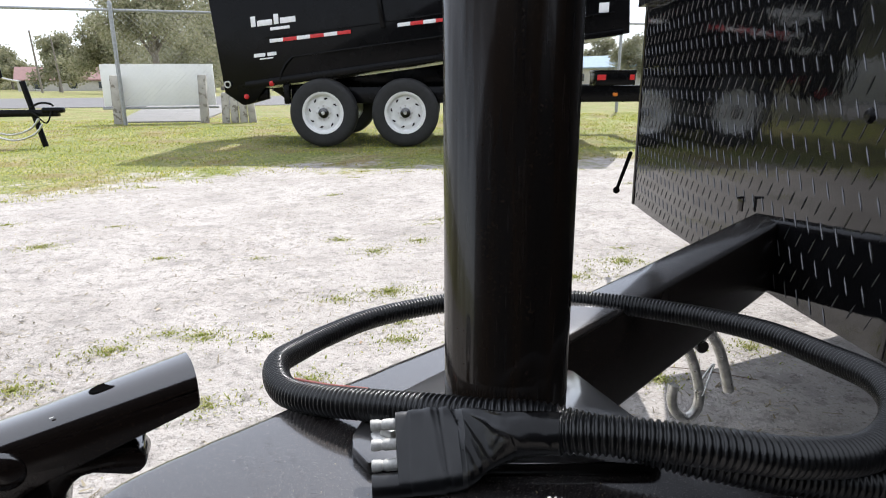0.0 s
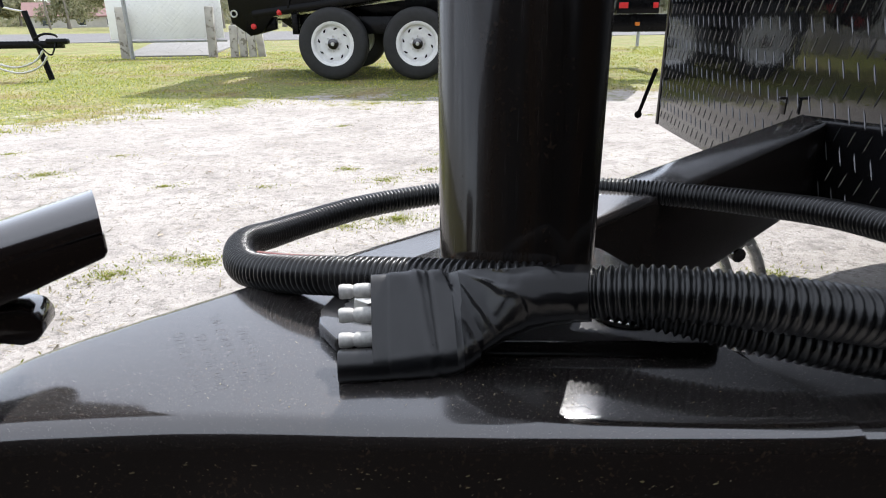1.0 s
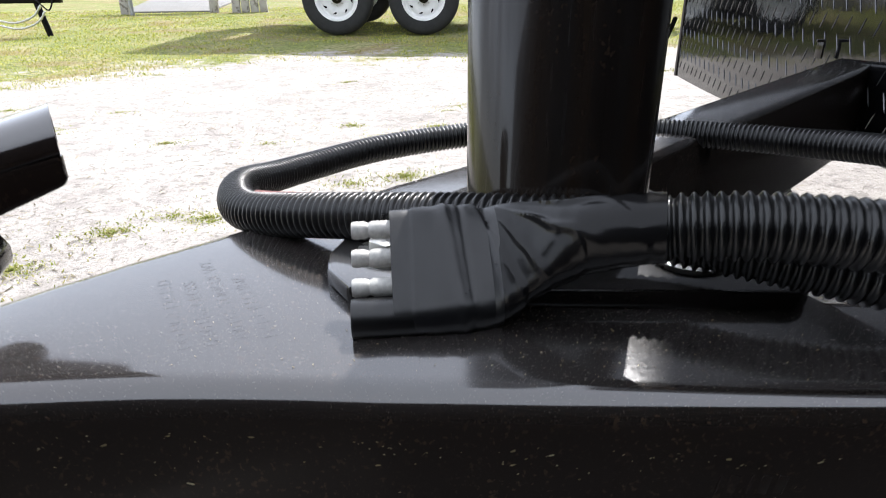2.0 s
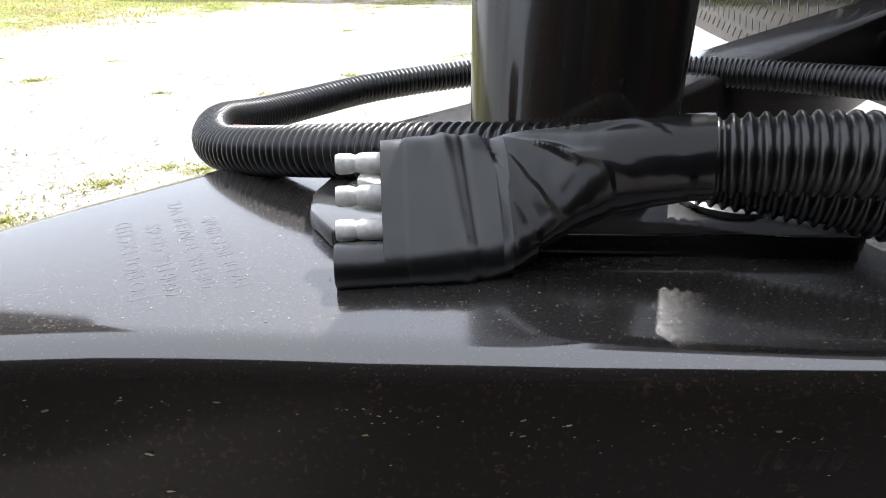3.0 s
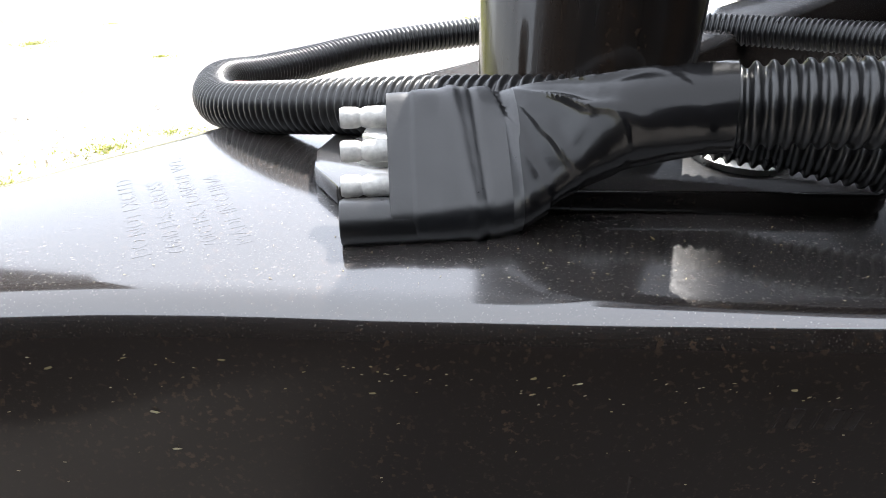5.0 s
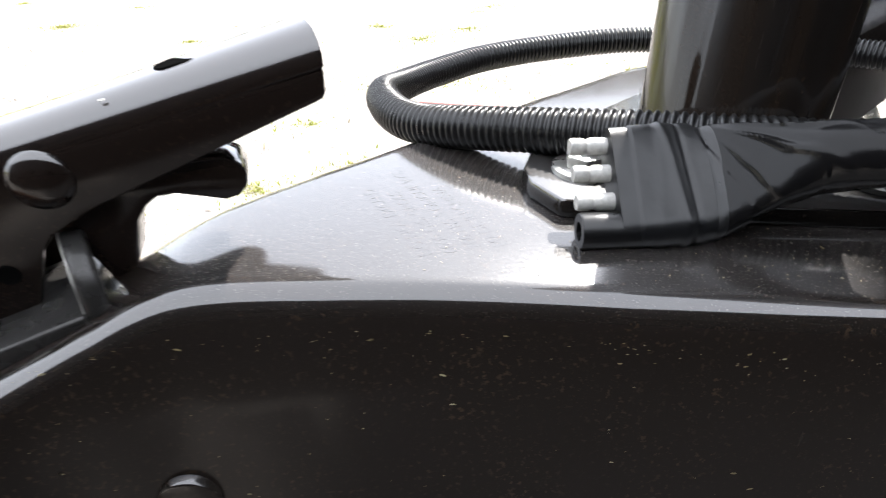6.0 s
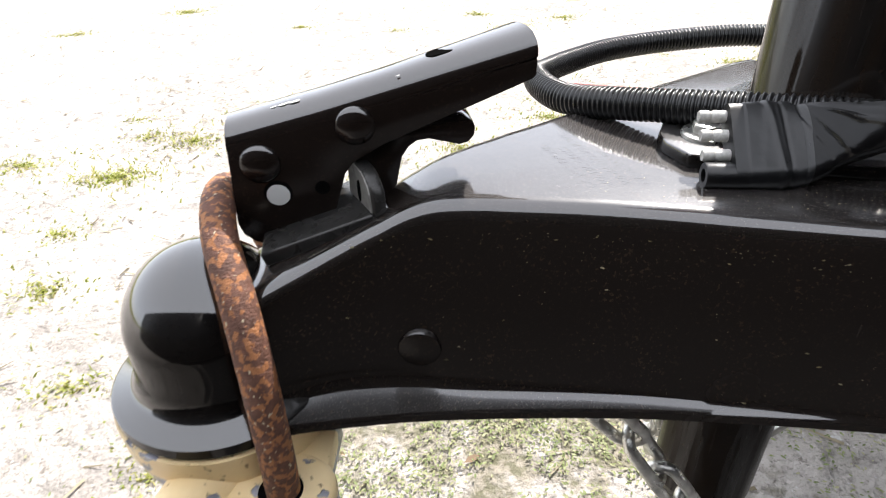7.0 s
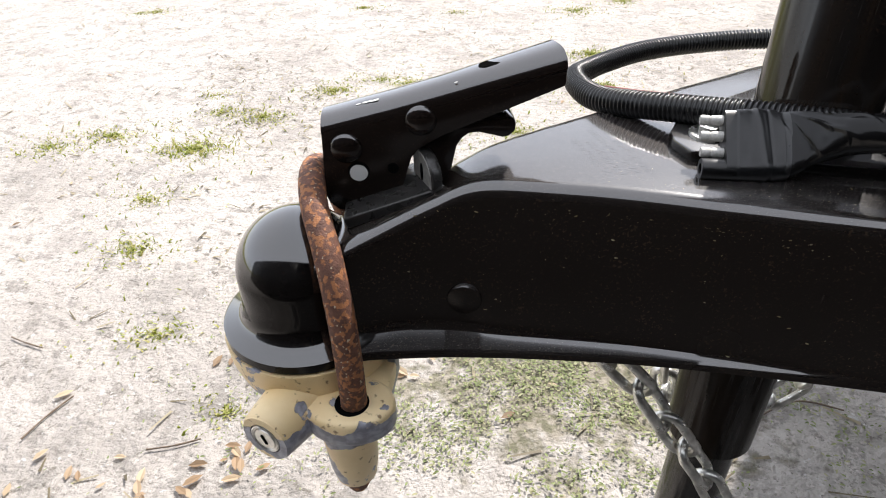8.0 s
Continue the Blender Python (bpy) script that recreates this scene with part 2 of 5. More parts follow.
def ground_material():
    """Pale sand with darker dirt, running into worn turf beyond the track."""
    m = bpy.data.materials.new("sand_and_turf")
    m.use_nodes = True
    n, l = m.node_tree.nodes, m.node_tree.links.new
    b = n["Principled BSDF"]
    b.inputs["Roughness"].default_value = 0.95
    b.inputs["Specular IOR Level"].default_value = 0.15
    co = n.new("ShaderNodeTexCoord")

    def noise_at(scale, detail=8.0, rough=0.6):
        t = n.new("ShaderNodeTexNoise")
        t.inputs["Scale"].default_value, t.inputs["Detail"].default_value, t.inputs["Roughness"].default_value = scale, detail, rough
        l(co.outputs["Object"], t.inputs["Vector"])
        return t.outputs["Fac"]

    def span(sock, lo, hi):
        r = n.new("ShaderNodeMapRange")
        r.interpolation_type = "SMOOTHSTEP"
        r.inputs[1].default_value, r.inputs[2].default_value = lo, hi
        l(sock, r.inputs[0])
        return r.outputs[0]

    def blend(fac, a, c):
        x = n.new("ShaderNodeMix")
        x.data_type = "RGBA"
        l(fac, x.inputs[0])
        for i, v in ((6, a), (7, c)):
            if isinstance(v, tuple):
                x.inputs[i].default_value = (*v, 1)
            else:
                l(v, x.inputs[i])
        return x.outputs[2]

    def calc(op, a, c):
        x = n.new("ShaderNodeMath")
        x.operation = op
        for i, v in ((0, a), (1, c)):
            if isinstance(v, (int, float)):
                x.inputs[i].default_value = v
            else:
                l(v, x.inputs[i])
        return x.outputs[0]

    sand = blend(span(noise_at(2.2), 0.35, 0.68), (0.440, 0.408, 0.376), (0.355, 0.326, 0.298))
    sand = blend(calc("MULTIPLY", span(noise_at(24, 10.0, 0.72), 0.53, 0.60), 0.62), sand, (0.20, 0.186, 0.168))
    sand = blend(calc("MULTIPLY", span(noise_at(8), 0.50, 0.64), 0.45), sand, (0.235, 0.218, 0.20))
    sand = blend(calc("MULTIPLY", span(noise_at(140), 0.56, 0.67), 0.50), sand, (0.15, 0.134, 0.112))
    sand = blend(calc("MULTIPLY", span(noise_at(52, 10.0, 0.75), 0.57, 0.625), 0.72), sand, (0.135, 0.120, 0.10))
    sand = blend(span(noise_at(75), 0.60, 0.70), sand, (0.50, 0.485, 0.47))
    turf = blend(span(noise_at(1.4), 0.40, 0.62), (0.21, 0.23, 0.075), (0.32, 0.29, 0.15))
    turf = blend(span(noise_at(22), 0.45, 0.60), turf, (0.13, 0.15, 0.05))
    turf = blend(calc("MULTIPLY", span(noise_at(1.5), 0.50, 0.62), 0.7), turf, (0.24, 0.18, 0.10))
    xyz = n.new("ShaderNodeSeparateXYZ")
    l(co.outputs["Object"], xyz.inputs[0])
    bend = calc("MULTIPLY", calc("MAXIMUM", calc("SUBTRACT", -0.6, xyz.outputs["X"]), 0.0), 0.62)
    edge = calc("ADD", calc("SUBTRACT", xyz.outputs["Y"], 4.9), bend)
    edge = calc("ADD", edge, calc("MULTIPLY", calc("SUBTRACT", noise_at(1.7), 0.5), 3.4))
    edge = calc("ADD", edge, calc("MULTIPLY", calc("SUBTRACT", noise_at(12), 0.5), 2.0))
    # a weedy patch below the coupler
    px = calc("DIVIDE", calc("SUBTRACT", xyz.outputs["X"], 0.12), 0.34)
    py = calc("DIVIDE", calc("SUBTRACT", xyz.outputs["Y"], 0.33), 0.26)
    patch = calc("SUBTRACT", 1.0, calc("ADD", calc("MULTIPLY", px, px), calc("MULTIPLY", py, py)))
    patch = calc("ADD", patch, calc("MULTIPLY", calc("SUBTRACT", noise_at(16), 0.5), 5.0))
    dirt = blend(span(noise_at(60), 0.42, 0.6), (0.12, 0.115, 0.065), (0.27, 0.24, 0.19))
    sand = blend(calc("MULTIPLY", span(patch, 0.1, 0.9), 0.85), sand, dirt)
    col = blend(span(edge, -0.25, 0.35), sand, turf)
    l(col, b.inputs["Base Color"])
    h = calc("ADD", calc("MULTIPLY", noise_at(28), 1.0), calc("MULTIPLY", noise_at(120), 0.45))
    bp = n.new("ShaderNodeBump")
    bp.inputs["Strength"].default_value, bp.inputs["Distance"].default_value = 1.0, 0.012
    l(h, bp.inputs["Height"])
    l(bp.outputs[0], b.inputs["Normal"])
    return m


M["sand"] = ground_material()


def leaf_material(name, fresh, dry, share, patch=None, thin=0.35):
    """Blades and leaves whose colour changes from one to the next, with patches of another colour."""
    m = bpy.data.materials.new(name)
    m.use_nodes = True
    n, l = m.node_tree.nodes, m.node_tree.links.new
    b = n["Principled BSDF"]
    b.inputs["Roughness"].default_value = 0.6
    geo = n.new("ShaderNodeNewGeometry")
    r = n.new("ShaderNodeValToRGB")
    r.color_ramp.elements[0].color, r.color_ramp.elements[1].color = (*fresh, 1), (*dry, 1)
    r.color_ramp.elements[0].position, r.color_ramp.elements[1].position = max(0.0, 1 - share - 0.25), min(1.0, 1.25 - share)
    e = r.color_ramp.elements.new(0.0)
    e.color = (*(c * 0.6 for c in fresh), 1)
    l(geo.outputs["Random Per Island"], r.inputs[0])
    tone = r.outputs[0]
    if patch:
        co, spread, grade, mixed = n.new("ShaderNodeTexCoord"), n.new("ShaderNodeTexNoise"), n.new("ShaderNodeMapRange"), n.new("ShaderNodeMix")
        spread.inputs["Scale"].default_value, spread.inputs["Detail"].default_value = 1.5, 8.0
        grade.inputs[1].default_value, grade.inputs[2].default_value, grade.inputs[4].default_value = 0.50, 0.62, 0.55
        mixed.data_type = "RGBA"
        mixed.inputs[7].default_value = (*patch, 1)
        l(co.outputs["Object"], spread.inputs["Vector"])
        l(spread.outputs["Fac"], grade.inputs[0])
        l(grade.outputs[0], mixed.inputs[0])
        l(tone, mixed.inputs[6])
        tone = mixed.outputs[2]
    l(tone, b.inputs["Base Color"])
    t = n.new("ShaderNodeBsdfTranslucent")
    l(tone, t.inputs["Color"])
    x = n.new("ShaderNodeMixShader")
    x.inputs[0].default_value = thin
    l(b.outputs[0], x.inputs[1])
    l(t.outputs[0], x.inputs[2])
    l(x.outputs[0], n["Material Output"].inputs["Surface"])
    return m


M["grass"] = leaf_material("turf_blades", (0.33, 0.38, 0.035), (0.60, 0.54, 0.14), 0.33, (0.33, 0.27, 0.11))
M["weed"] = leaf_material("weed_leaves", (0.27, 0.32, 0.045), (0.44, 0.40, 0.16), 0.40)
M["creeper"] = leaf_material("creeping_weed_leaves", (0.22, 0.27, 0.10), (0.36, 0.35, 0.20), 0.35)
M["redwire"] = mat("red_wire", (0.30, 0.09, 0.07), 0.4, vary=0.2, vscale=200)
M["deadleaf"] = leaf_material("dead_leaves", (0.36, 0.24, 0.14), (0.52, 0.41, 0.28), 0.5)
M["foliage"] = leaf_material("tree_leaves", (0.24, 0.25, 0.14), (0.35, 0.33, 0.22), 0.45, thin=0.5)
M["straw"] = leaf_material("dry_straw", (0.17, 0.14, 0.085), (0.36, 0.31, 0.21), 0.5)
M["fleck"] = leaf_material("pollen_flecks", (0.26, 0.21, 0.10), (0.44, 0.39, 0.24), 0.4)
M["chip"] = mat("bare_primer", (0.6, 0.6, 0.58), 0.6, vary=0.3, vscale=300)
M["bark"] = mat("bark", (0.26, 0.23, 0.20), 0.9, vary=0.4, vscale=6, bump=0.02, bscale=9)
M["twig"] = mat("twig", (0.20, 0.15, 0.11), 0.9, vary=0.4, vscale=80)
M["wood"] = mat("weathered_wood", (0.50, 0.47, 0.43), 0.9, vary=0.4, vscale=7, spots=(0.2, 0.18, 0.15), sscale=14, samount=0.45, bump=0.004, bscale=30)
M["board"] = mat("white_board", (0.84, 0.84, 0.82), 0.7, vary=0.12, vscale=4, bump=0.001, bscale=40)
M["galv"] = mat("galvanised_steel", (0.36, 0.37, 0.38), 0.45, 0.7, vary=0.3, vscale=30)
M["wire"] = mat("dull_fence_wire", (0.40, 0.405, 0.40), 0.6, 0.3, vary=0.3, vscale=30)
M["asphalt"] = mat("asphalt", (0.16, 0.155, 0.155), 0.9, vary=0.25, vscale=2, bump=0.004, bscale=120)
M["concrete"] = mat("concrete", (0.24, 0.232, 0.218), 0.9, vary=0.25, vscale=3, bump=0.002, bscale=60)
M["redroof"] = mat("red_roof", (0.24, 0.135, 0.125), 0.8, vary=0.25, vscale=3)
M["wall"] = mat("pale_wall", (0.55, 0.52, 0.47), 0.85, vary=0.15, vscale=2)
M["blueroof"] = mat("blue_roof", (0.33, 0.42, 0.50), 0.85, spec=0.2, vary=0.15, vscale=2)
M["glass"] = mat("window_glass", (0.05, 0.06, 0.07), 0.1, vary=0.2, vscale=3)


# ---------------------------------------------------------------- mesh helpers
def finish(name, bm, material, smooth=True):
    bmesh.ops.recalc_face_normals(bm, faces=bm.faces)
    me = bpy.data.meshes.new(name)
    bm.to_mesh(me)
    bm.free()
    me.materials.append(material)
    if smooth:
        me.shade_smooth()
        me.set_sharp_from_angle(angle=radians(38))
    return me


def thing(name, label, category, at=(0, 0, 0), group="", kind=""):
    ob = new(name)
    ob.matrix_world = Matrix.Translation(at)
    return tagged(ob, label, category, group, kind)


def part(name, bm, material, parent, label=""):
    """Links a bmesh in world coordinates as one mesh under its parent."""
    ob = new(name, finish(name, bm, material))
    ob.parent = parent
    up, off = parent, Matrix.Identity(4)
    while up:
        off = off @ Matrix.Translation(-up.location)
        up = up.parent
    ob.data.transform(off)
    return tagged(ob, label)


def solo(name, bm, material, label, category, group="", kind=""):
    return tagged(new(name, finish(name, bm, material)), label, category, group, kind)


def bevel(bm, width, segments=2, angle=30):
    edges = [e for e in bm.edges if len(e.link_faces) == 2 and e.calc_face_angle(0) > radians(angle)]
    if edges:
        bmesh.ops.bevel(bm, geom=edges, offset=width, segments=segments, profile=0.5, affect="EDGES", clamp_overlap=True)
    return bm


def box(size, m=Matrix.Identity(4), bev=0.0, bm=None, segments=2):
    """A box of that size round the pose m."""
    one = bmesh.new()
    bmesh.ops.create_cube(one, size=1, matrix=m @ Matrix.Diagonal((*size, 1)))
    if bev:
        bevel(one, bev, segments)
    return merge(bm, one)


def merge(bm, one):
    if bm is None:
        return one
    me = bpy.data.meshes.new("tmp")
    one.to_mesh(me)
    one.free()
    bm.from_mesh(me)
    bpy.data.meshes.remove(me)
    return bm


def prism(outline, thick, m=Matrix.Identity(4), bev=0.0, bm=None, segments=2):
    """An outline in x and y, from z = 0 to z = thick, put at m."""
    one = bmesh.new()
    low = [one.verts.new(m @ Vector((x, y, 0))) for x, y in outline]
    high = [one.verts.new(m @ Vector((x, y, thick))) for x, y in outline]
    one.faces.new(low)
    one.faces.new(high)
    for i in range(len(outline)):
        j = (i + 1) % len(outline)
        one.faces.new((low[i], low[j], high[j], high[i]))
    bmesh.ops.recalc_face_normals(one, faces=one.faces)
    if bev:
        bevel(one, bev, segments)
    return merge(bm, one)


def lathe(profile, m=Matrix.Identity(4), steps=48, bm=None):
    """A profile of (radius, z) turned about the z axis of m."""
    one = bmesh.new()
    rings = []
    for r, z in profile:
        if r < 1e-6:
            rings.append([one.verts.new(m @ Vector((0, 0, z)))])
        else:
            rings.append([one.verts.new(m @ Vector((r * math.cos(a), r * math.sin(a), z))) for a in (2 * math.pi * k / steps for k in range(steps))])
    for a, b in zip(rings, rings[1:]):
        for k in range(steps):
            j = (k + 1) % steps
            quad = [a[k % len(a)], a[j % len(a)], b[j % len(b)], b[k % len(b)]]
            quad = list(dict.fromkeys(quad))
            if len(quad) > 2:
                one.faces.new(quad)
    return merge(bm, one)


def aim(a, b):
    """A pose at a whose z axis points to b."""
    a, b = Vector(a), Vector(b)
    return Matrix.Translation(a) @ (b - a).to_track_quat("Z", "Y").to_matrix().to_4x4()


def rod(a, b, r, bm=None, steps=20, r2=None, bev=0.0):
    length = (Vector(b) - Vector(a)).length
    r2 = r if r2 is None else r2
    c = bev
    pro = [(0, 0), (r - c, 0), (r, c), (r2, length - c), (r2 - c, length), (0, length)] if c else [(0, 0), (r, 0), (r2, length), (0, length)]
    return lathe(pro, aim(a, b), steps, bm)


def spline(points, per=12, closed=False):
    """A smooth line through the points."""
    pts = [Vector(p) for p in points]
    n = len(pts)
    out = []
    for i in range(n if closed else n - 1):
        p = [pts[(i + k) % n] if closed else pts[min(max(i + k, 0), n - 1)] for k in (-1, 0, 1, 2)]
        for s in range(per):
            t = s / per
            out.append(0.5 * (2 * p[1] + (p[2] - p[0]) * t + (2 * p[0] - 5 * p[1] + 4 * p[2] - p[3]) * t * t + (3 * p[1] - p[0] - 3 * p[2] + p[3]) * t ** 3))
    if not closed:
        out.append(pts[-1])
    return out


def even(line, step):
    """The line cut into even steps."""
    out, left = [line[0].copy()], step
    for a, b in zip(line, line[1:]):
        d = (b - a).length
        while d >= left > 0:
            a = a + (b - a) * (left / d)
            d -= left
            out.append(a.copy())
            left = step
        left -= d
    return out


def tube(line, radius, steps=14, closed=False, cap=True, bm=None):
    """A tube round a line; radius: a number, or a function of the point's index that gives one, or a pair of half-widths."""
    one = bmesh.new()
    n = len(line)
    rings, up = [], None
    for i, p in enumerate(line):
        a = line[(i - 1) % n] if closed or i else line[i]
        b = line[(i + 1) % n] if closed or i < n - 1 else line[i]
        t = (b - a).normalized()
        if up is None:
            up = Vector((0, 0, 1)) if abs(t.z) < 0.9 else Vector((1, 0, 0))
        side = t.cross(up).normalized()
        up = side.cross(t).normalized()
        r = radius(i) if callable(radius) else radius
        ra, rb = r if isinstance(r, tuple) else (r, r)
        rings.append([one.verts.new(p + side * (ra * math.cos(w)) + up * (rb * math.sin(w))) for w in (2 * math.pi * k / steps for k in range(steps))])
    for i in range(n if closed else n - 1):
        a, b = rings[i], rings[(i + 1) % n]
        for k in range(steps):
            one.faces.new((a[k], a[(k + 1) % steps], b[(k + 1) % steps], b[k]))
    if cap and not closed:
        one.faces.new(rings[0])
        one.faces.new(rings[-1])
    return merge(bm, one)


def loft(sections, bm=None, caps=True):
    """A skin over closed sections with equal numbers of points."""
    one = bmesh.new()
    rings = [[one.verts.new(p) for p in s] for s in sections]
    for a, b in zip(rings, rings[1:]):
        for k in range(len(a)):
            j = (k + 1) % len(a)
            one.faces.new((a[k], a[j], b[j], b[k]))
    if caps:
        one.faces.new(rings[0])
        one.faces.new(rings[-1])
    return merge(bm, one)

# ---------------------------------------------------------------- ground
H = 0.4926  # top of the coupler
ground_bm = bmesh.new()


def axis_steps(lo, hi, fine_lo, fine_hi, step, grow=1.35):
    """Even steps in the middle that grow outward to both ends."""
    mid = [fine_lo + step * k for k in range(int((fine_hi - fine_lo) / step) + 1)]
    a, s = [], step
    while (a[-1] if a else mid[0]) > lo:
        s *= grow
        a.append((a[-1] if a else mid[0]) - s)
    b, s = [], step
    while (b[-1] if b else mid[-1]) < hi:
        s *= grow
        b.append((b[-1] if b else mid[-1]) + s)
    return a[::-1] + mid + b


def ground_z(x, y):
    """Soft ruts and lumps near the trailer, level farther off."""
    p = Vector((x, y, 0.0))
    near = max(0.0, 1 - max(abs(x), abs(y - 2)) / 12)
    far = min(max((y - 35) / 90, 0.0), 1.0)
    return near * (0.018 * noise.noise(p * 1.3) + 0.009 * noise.noise(p * 5.0) + 0.004 * noise.noise(p * 16.0)) - 0.004 * near - 0.9 * far


gx = axis_steps(-900, 900, -3.2, 2.8, 0.06)
gy = axis_steps(-300, 1500, -0.8, 6.4, 0.06)
grid = [[ground_bm.verts.new((x, y, ground_z(x, y))) for y in gy] for x in gx]
for i in range(len(gx) - 1):
    for j in range(len(gy) - 1):
        ground_bm.faces.new((grid[i][j], grid[i + 1][j], grid[i + 1][j + 1], grid[i][j + 1]))
ground = solo("ground", ground_bm, M["sand"], "pale sandy ground with tyre ruts and sparse weeds", "ground", kind="structure")

# ---------------------------------------------------------------- coupler
coupler = thing("trailer_coupler", "glossy black steel A-frame trailer coupler with dusty top", "coupler", (0.02, -0.04, 0.37))
# x, near wall, far wall, near flange edge, top, bottom, slant of the section, lean of the near wall
STATIONS = [
    (-0.076, -0.080, -0.020, -0.098, 0.4400, 0.3850, 0.0, 0.0),
    (-0.056, -0.083, -0.017, -0.100, 0.4560, 0.3845, 0.0, 0.0),
    (-0.035, -0.073, -0.012, -0.0900, 0.4635, 0.3840, 0.0, 0.001),
    (-0.012, -0.064, -0.010, -0.0855, 0.4725, 0.3830, 0.0, 0.003),
    (0.012, -0.0605, -0.006, -0.0805, 0.4840, 0.3815, 0.0, 0.006),
    (0.028, -0.0595, 0.004, -0.0780, 0.4905, 0.3805, 0.0, 0.009),
    (0.040, -0.0605, 0.014, -0.0768, 0.4924, 0.3800, 0.0, 0.0110),
    (0.055, -0.0615, 0.0265, -0.0758, H, 0.3800, 0.0, 0.0125),
    (0.075, -0.0620, 0.042, -0.0750, H, 0.3800, 0.0, 0.0115),
    (0.105, -0.0630, 0.0634, -0.0742, H, 0.3800, -0.04, 0.0100),
    (0.132, -0.0645, 0.0816, -0.0742, H, 0.3800, -0.08, 0.0070),
    (0.160, -0.0680, 0.0997, -0.0755, H, 0.3800, -0.12, 0.0045),
    (0.200, -0.0740, 0.1243, -0.0785, H, 0.3800, -0.18, 0.0025),
    (0.250, -0.0815, 0.1527, -0.0838, H, 0.3800, -0.25, 0.0005),
    (0.296, -0.0885, 0.179, -0.0895, H, 0.3795, -0.2975, 0.0),
]


def coupler_section(x, yn, yf, ye, zt, zb, k, d):
    t, ym = 0.005, (yn + yf) / 2
    fe = yf - (ye - yn)
    yt = yn + d
    left = [(ye, zb), (ye, zb + 0.0045), (ye + 0.0012, zb + 0.0060), (ye + 0.55 * (yn - ye), zb + 0.0066), (ye + 0.85 * (yn - ye), zb + 0.0085), (yn - 0.0004, zb + 0.0125), (yn, zb + 0.019), (yt, zt - 0.0100), (yt + 0.0008, zt - 0.0062), (yt + 0.0029, zt - 0.0029), (yt + 0.0062, zt - 0.0008), (yt + 0.0105, zt)]
    right = [(yf - 0.015, zt), (yf - 0.009, zt - 0.0007), (yf - 0.0045, zt - 0.0028), (yf - 0.0012, zt - 0.0068), (yf, zt - 0.012), (yf, zb + 0.028), (fe, zb + 0.006), (fe, zb)]
    inner = [(yf - t, zb), (yf - t, zt - t), (yt + t, zt - t), (yn + t, zb)]
    return [Vector((x + k * (y - ym), y, z)) for y, z in left + [(ym, zt)] + right + inner]


fine = []
for a, b in zip(STATIONS, STATIONS[1:]):
    for s in range(4):
        fine.append(tuple(p + (q - p) * s / 4 for p, q in zip(a, b)))
fine.append(STATIONS[-1])
smooth_rows = []
for i in range(len(fine)):
    w = [fine[min(max(i + d, 0), len(fine) - 1)] for d in (-2, -1, 0, 1, 2)]
    smooth_rows.append((fine[i][0], *(sum(c * r[n] for c, r in zip((1, 2, 3, 2, 1), w)) / 9 for n in range(1, 8))))
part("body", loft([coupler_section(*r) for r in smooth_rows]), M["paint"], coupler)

leg_rows = [(x, -0.0832 - 0.128 * (x - 0.300), -0.018 - 0.158 * (x - 0.300), -0.0842 - 0.128 * (x - 0.300), H - 0.0010, 0.3800, 0.0, 0.0) for x in (0.322, 0.340, 0.360, 0.400, 0.440)]
part("side_leg", loft([coupler_section(*r) for r in leg_rows]), M["paint"], coupler)

BALL = Vector((-0.081, -0.0496, 0.427))
dome = [(0.0, 0.042)] + [(0.042 * math.cos(a), 0.042 * math.sin(a)) for a in (radians(85 - 5 * k) for k in range(18))]
dome = [(r, z) for r, z in dome] + [(0.0422, -0.012), (0.0428, -0.022), (0.0445, -0.0285), (0.048, -0.0320), (0.0560, -0.0340), (0.0580, -0.0355), (0.0580, -0.0415), (0.0568, -0.0428), (0.036, -0.0428)]
part("ball_socket", lathe(dome, Matrix.Translation(BALL), 72), M["clean"], coupler)
# round-headed bolt in the side wall
part("side_bolt", lathe([(0, 0.0013), (0.0096, 0.0013), (0.0108, 0.0009), (0.0113, 0.0), (0.0116, -0.004)], Matrix.Translation((0.0277, -0.0592, 0.4137)) @ Euler((radians(90), 0, 0)).to_matrix().to_4x4(), 32), M["paint"], coupler)

# latch bracket on the slope of the coupler
LEV = Vector((0.0, -0.0266, 0.5210))
LD = Vector((math.cos(radians(8.0)), math.sin(radians(8.0)), 0))
LN = Vector((-LD.y, LD.x, 0))
lever_frame = Matrix(((LD.x, 0, LN.x, LEV.x), (LD.y, 0, LN.y, LEV.y), (0, 1, 0, LEV.z), (0, 0, 0, 1)))  # x along, y up, z away from the near side
BX = Vector((0.942, 0.163, 0.292)).normalized()
BY = Vector((-0.171, 0.985, 0)).normalized()
BZ = BX.cross(BY)
slope = Matrix(((BX.x, BY.x, BZ.x, -0.0225), (BX.y, BY.y, BZ.y, -0.0265), (BX.z, BY.z, BZ.z, 0.4722), (0, 0, 0, 1)))
part("bracket_base", box((0.058, 0.045, 0.0075), slope, 0.0014, segments=3), M["bracket"], coupler, "dull dark zinc base of the latch bracket")
TAB_W, TAB_N = Vector((-0.469, 0.883, 0)), Vector((0.883, 0.469, 0))
tab_at = Vector((0.0108, -0.0415, 0.4765)) - TAB_N * 0.0035
tab_frame = Matrix(((TAB_W.x, 0, TAB_N.x, tab_at.x), (TAB_W.y, 0, TAB_N.y, tab_at.y), (0, 1, 0, tab_at.z), (0, 0, 0, 1)))  # across, up, thickness
